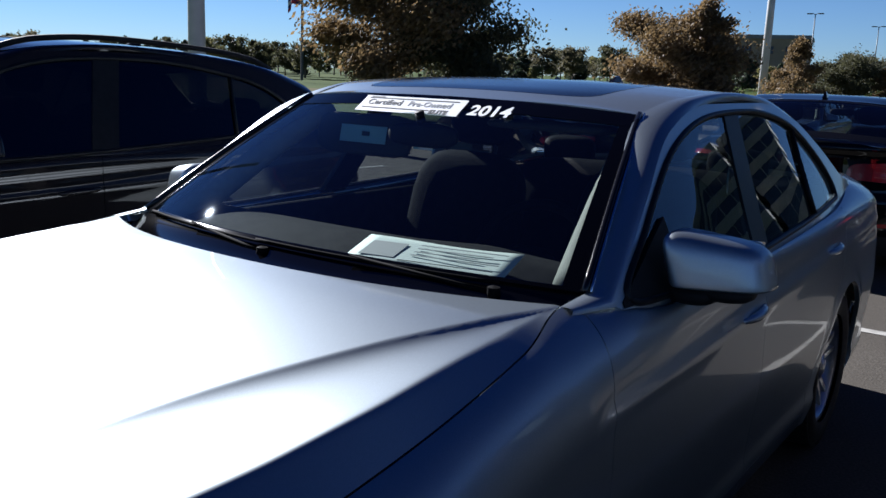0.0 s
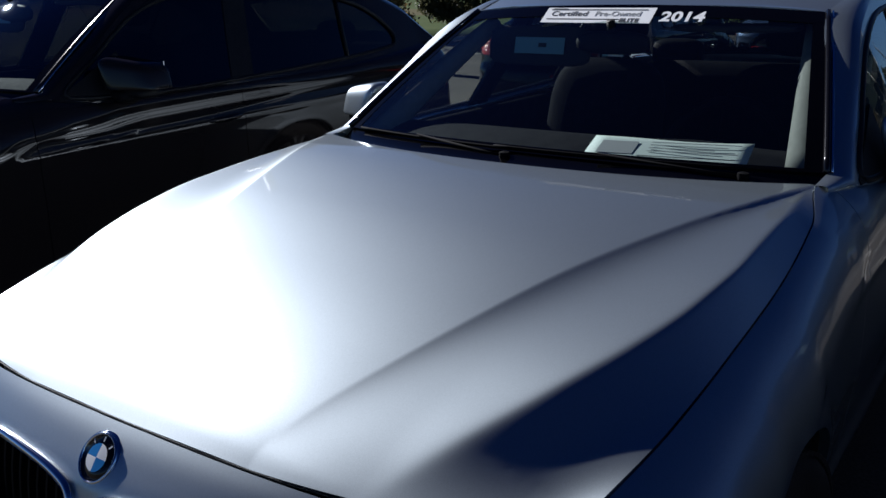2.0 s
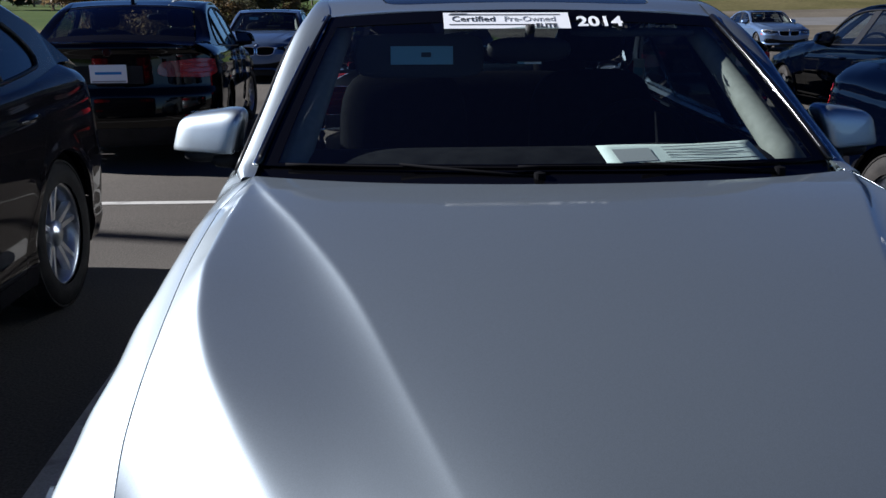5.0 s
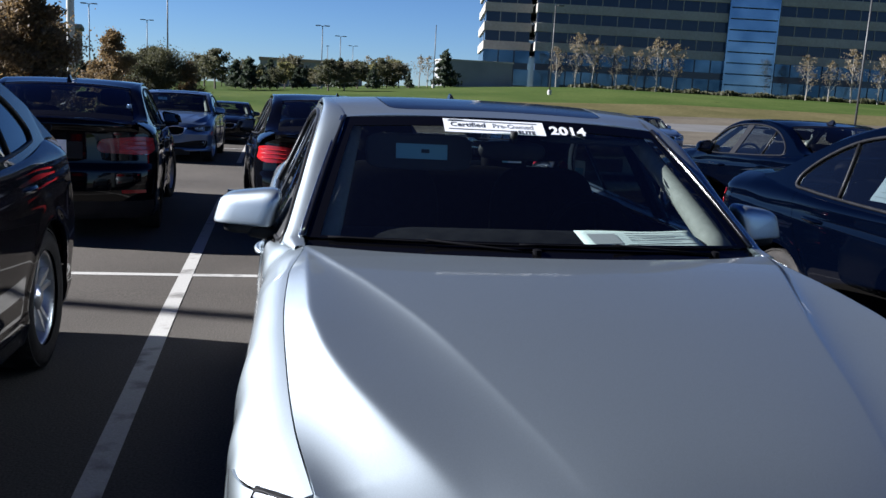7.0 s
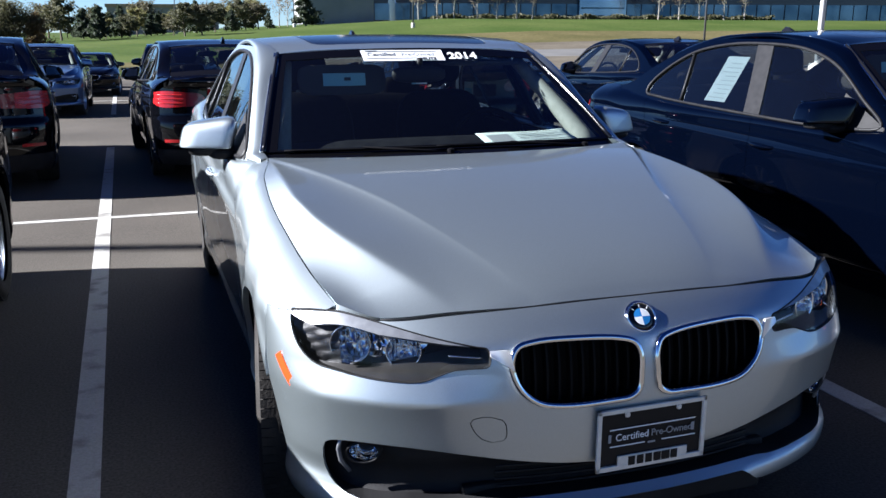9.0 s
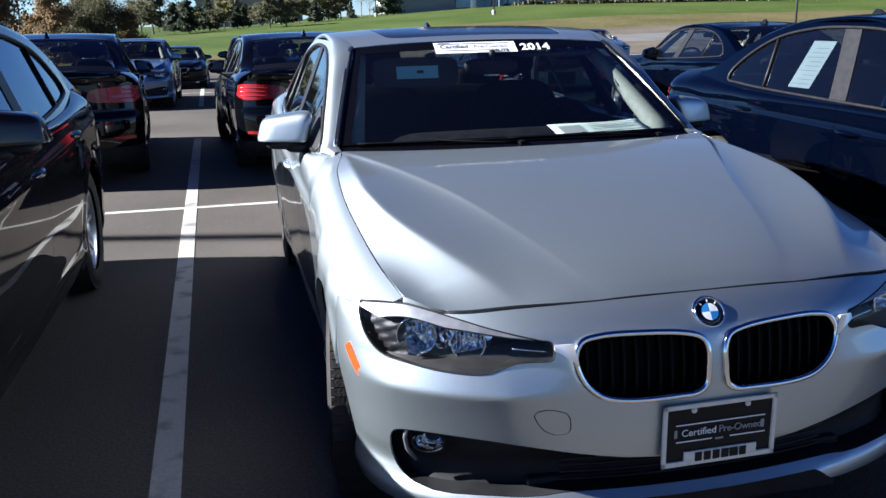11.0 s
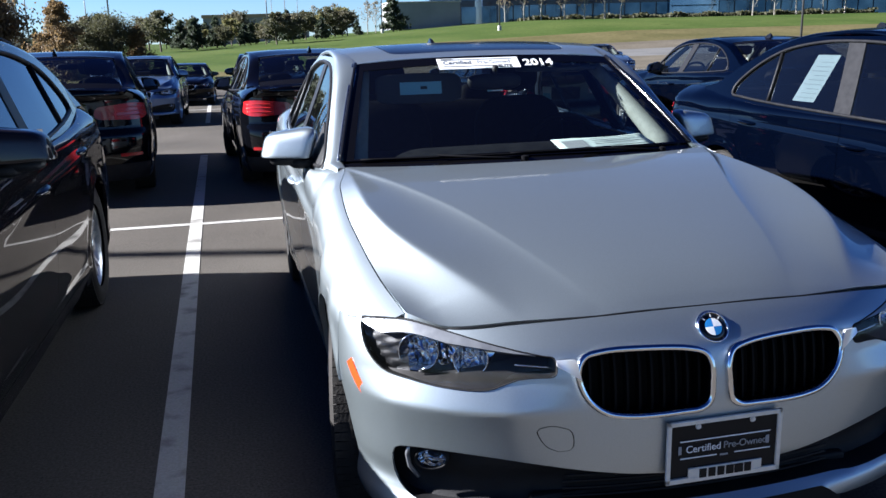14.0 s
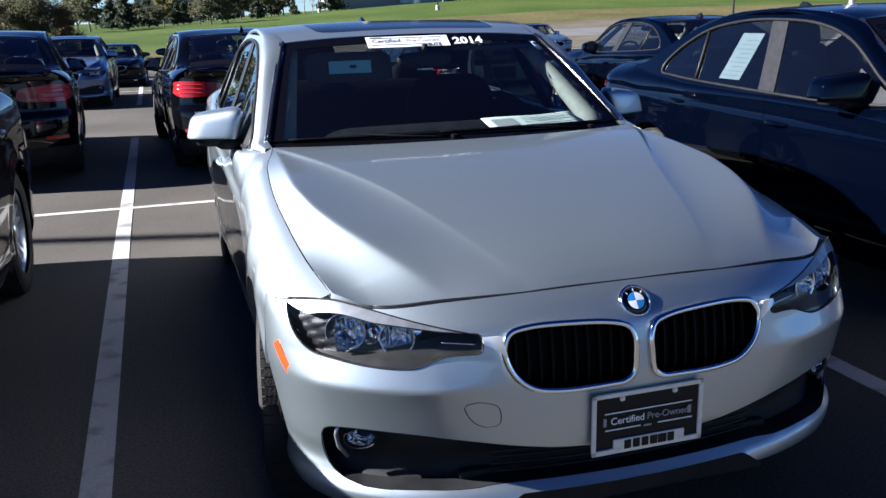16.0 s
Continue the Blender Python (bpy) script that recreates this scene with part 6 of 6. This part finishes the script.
for bearing, d, hh, heads in ((-12.4 + 0.95, 128, 10, ((-0.7, 1), (0.7, 1))), (-8.2, 154, 10, ((-0.7, 1), (0.7, 1))), (-7.0, 98, 12, ((1.6, 1),)), (2.4, 135, 9.2, ((-0.7, 1), (0.7, 1))), (3.55, 164, 9.2, ((-0.7, 1), (0.7, 1))), (4.35, 205, 9.2, ((-0.7, 1), (0.7, 1))), (2.75, 205, 9.2, ((0, 0),)), (9.6, 133, 9.2, ()), (17.1, 103, 10, ((0.6, 1),)), (35.4, 75, 11, ((-1.6, 1),))):
    lamp_post(*polar(MID, bearing, d), hh, heads)
lamp_post(*polar(START, -50.4, 24), 9, (), POLE_WHITE, 0.24)
lamp_post(-12.7, 52.6, 14, (), POLE_WHITE, 0.24)
lamp_post(28.9, 31.7, 12, (), POLE_WHITE, 0.15)
lamp_post(-17.5, 9.0, 11, (), POLE_GREY, 0.12)

fx, fy = polar(START, -44.0, 95)
flag = thing("flag_pole", "dark pole with a drooping striped flag", "flag", pose(fx, fy, 0))
part("pole", tube([(0, 0, 0), (0, 0, 11)], [0.16, 0.1], 8), POLE_GREY, flag)
fb = bmesh.new()
vs = [[fb.verts.new((-2.2 * i / 8 + 0.0, 0.25 * math.sin(i * 1.1), 9.4 - 1.4 * j / 4 - 0.14 * i * (0.6 + 0.4 * math.sin(i)))) for j in range(5)] for i in range(9)]
fl_mats = [material("flag_blue", (0.02, 0.04, 0.16), 0.8), material("flag_white", (0.6, 0.6, 0.58), 0.8), material("flag_red", (0.4, 0.03, 0.03), 0.8)]
for i in range(8):
    for j in range(4):
        fb.faces.new((vs[i][j], vs[i + 1][j], vs[i + 1][j + 1], vs[i][j + 1])).material_index = (0, 1, 0, 2)[j] if i > 2 else (0, 2, 2, 0)[j]
cloth = part("cloth", fb, fl_mats[0], flag)
cloth.data.materials.append(fl_mats[1])
cloth.data.materials.append(fl_mats[2])
cloth.modifiers.new("thick", "SOLIDIFY").thickness = 0.02

# ---- buildings ----
PRECAST = mottle(material("precast", (0.55, 0.52, 0.46), 0.85), (0.28, 0.265, 0.23), (0.35, 0.33, 0.29), 0.15, fine=0.3, bump_scale=2)
GREY_WALL = mottle(material("grey_wall", (0.4, 0.4, 0.4), 0.85), (0.20, 0.20, 0.205), (0.26, 0.26, 0.26), 0.2)
STRIP_GLASS = material("band_glass", (0.010, 0.018, 0.045), 0.1, 0.0, Specular_IOR_Level=0.4)
BLUE_GLASS = mottle(material("blue_glass", (0.05, 0.095, 0.15), 0.1, 0.85), (0.025, 0.055, 0.095), (0.085, 0.14, 0.20), 0.2)
TOWER_GLASS = mottle(material("tower_glass", (0.17, 0.25, 0.34), 0.1, 0.85), (0.13, 0.20, 0.29), (0.24, 0.32, 0.41), 0.2)
BRICK_FAR = mottle(material("tan_wall", (0.3, 0.22, 0.15), 0.9), (0.25, 0.18, 0.12), (0.36, 0.27, 0.19), 0.3)


def office(origin, along, z0, length, floors, deep, name, label, tower=None):
    """Long offices with precast spandrels standing proud of bands of dark glass; blue glass below."""
    b = thing(name, label, "building", pose(origin[0], origin[1], z0, 0, 0, along))
    fh = 3.5
    part("core", box(length - 0.6, deep - 0.6, floors * fh, pose(length / 2, deep / 2, floors * fh / 2 - 1)), STRIP_GLASS, b)
    for k in range(floors + 1):
        if k == 1:
            continue
        part("spandrel", box(length, deep, 1.62 if k else 1.2, pose(length / 2, deep / 2, k * fh + (0.0 if k else -1.0)), 0.05), PRECAST, b)
    n = int(length / 3)
    for k in range(n):
        w = length / n
        for fl in (0, 1):
            part("window", box(w - 0.25, 0.12, 3.0 if fl == 0 else 2.4, pose((k + 0.5) * w, 0.2, fl * fh + (1.2 if fl == 0 else 1.6))), BLUE_GLASS, b)
    for fl in range(2, floors):
        for k in range(n):
            part("mullion", box(0.12, 0.16, 1.9, pose(k * length / n, 0.24, fl * fh + 1.75)), PRECAST, b)
    if tower:
        for k in range(int(floors * 1.75)):
            part("tower_pane", box(tower[1] - tower[0] - 0.2, 1.6, 1.85, pose((tower[0] + tower[1]) / 2, 0.2, k * 2.0 + 0.9), 0.05), TOWER_GLASS, b)
        part("tower_frame", merge(box(0.3, 1.7, floors * fh, pose(tower[0], 0.2, floors * fh / 2)), box(0.3, 1.7, floors * fh, pose(tower[1], 0.2, floors * fh / 2))), TOWER_GLASS, b)
    return b


ALONG = -10.0
UX, UY = math.cos(radians(ALONG)), math.sin(radians(ALONG))
OX, OY = 45.0, 159.0
OZ = 4.0
office((OX, OY), ALONG, OZ, 150, 8, 30, "office_building", "long office block with pale bands and dark glass", (35.5, 44.5))
office((OX - 9.5 * UX + 3 * UY * -1, OY - 9.5 * UY + 3), ALONG, OZ, 9, 8, 24, "office_wing", "narrow office wing with pale banded floors")
low = thing("plant_room", "plain low grey wall block beside the offices", "building", pose(OX - 17.5 * UX, OY - 17.5 * UY - 6, OZ - 1.2, 0, 0, 0))
part("wall", box(13, 8, 4.6, pose(6, 4, 2.3), 0.05), GREY_WALL, low)
part("coping", box(13.3, 8.3, 0.25, pose(6, 4, 4.7), 0.03), PRECAST, low)
far = thing("far_store", "low dark flat-roofed building behind trees", "building", pose(*polar(MID, 1.9, 240), 0.8, 0, 0, -5))
part("wall", box(26, 20, 6.6, pose(0, 0, 3.3)), GREY_WALL, far)
part("roof_edge", box(26.6, 20.6, 0.8, pose(0, 0, 6.9)), BRICK_FAR, far)
inn = thing("tan_building", "tan flat-roofed building beyond the trees", "building", pose(*polar(START, -17.2, 190), 0.5, 0, 0, 10))
part("wall", box(30, 14, 9.5, pose(0, 0, 4.7)), BRICK_FAR, inn)
part("roof_edge", box(30.8, 14.8, 0.7, pose(0, 0, 9.7)), GREY_WALL, inn)
for k in range(7):
    part("window", box(1.8, 0.2, 1.4, pose(-12 + 4 * k, -7.05, 7.2)), STRIP_GLASS, inn)

hedge_rng = random.Random(9)
hv, hf = [], []
for k in range(5000):
    s = hedge_rng.uniform(4, 70)
    c = Vector((OX + s * UX - 6 * UY * -1 * -1, OY + s * UY - 6, float(land_z(OX + s * UX, OY + s * UY - 6)) + hedge_rng.uniform(0, 1.3) * (0.8 + 0.2 * math.sin(s))))
    c.y += hedge_rng.uniform(-0.9, 0.9)
    n = Vector((hedge_rng.gauss(0, 1), hedge_rng.gauss(0, 1), hedge_rng.gauss(0, 1))).normalized()
    u = n.orthogonal() * 0.3
    w = n.cross(u) * 0.7
    i = len(hv)
    hv += [c - u, c + w, c + u, c - w]
    hf.append((i, i + 1, i + 2, i + 3))
hd = mesh_object("hedge", hv, hf, OLIVE_NEEDLE, None, smooth=False)
tagged(hd, "low olive hedge along the foot of offices", "hedge", kind="stuff")
for k, s in enumerate((6, 9.5, 12.5, 16.5, 20, 23.5, 26.5, 50, 54, 58, 63, 67)):
    px, py = OX + s * UX - 8 * 0.6, OY + s * UY - 10
    plant("birch", k, px, py, 1.1 + 0.35 * ((k * 7) % 4) / 3, 40 * k)
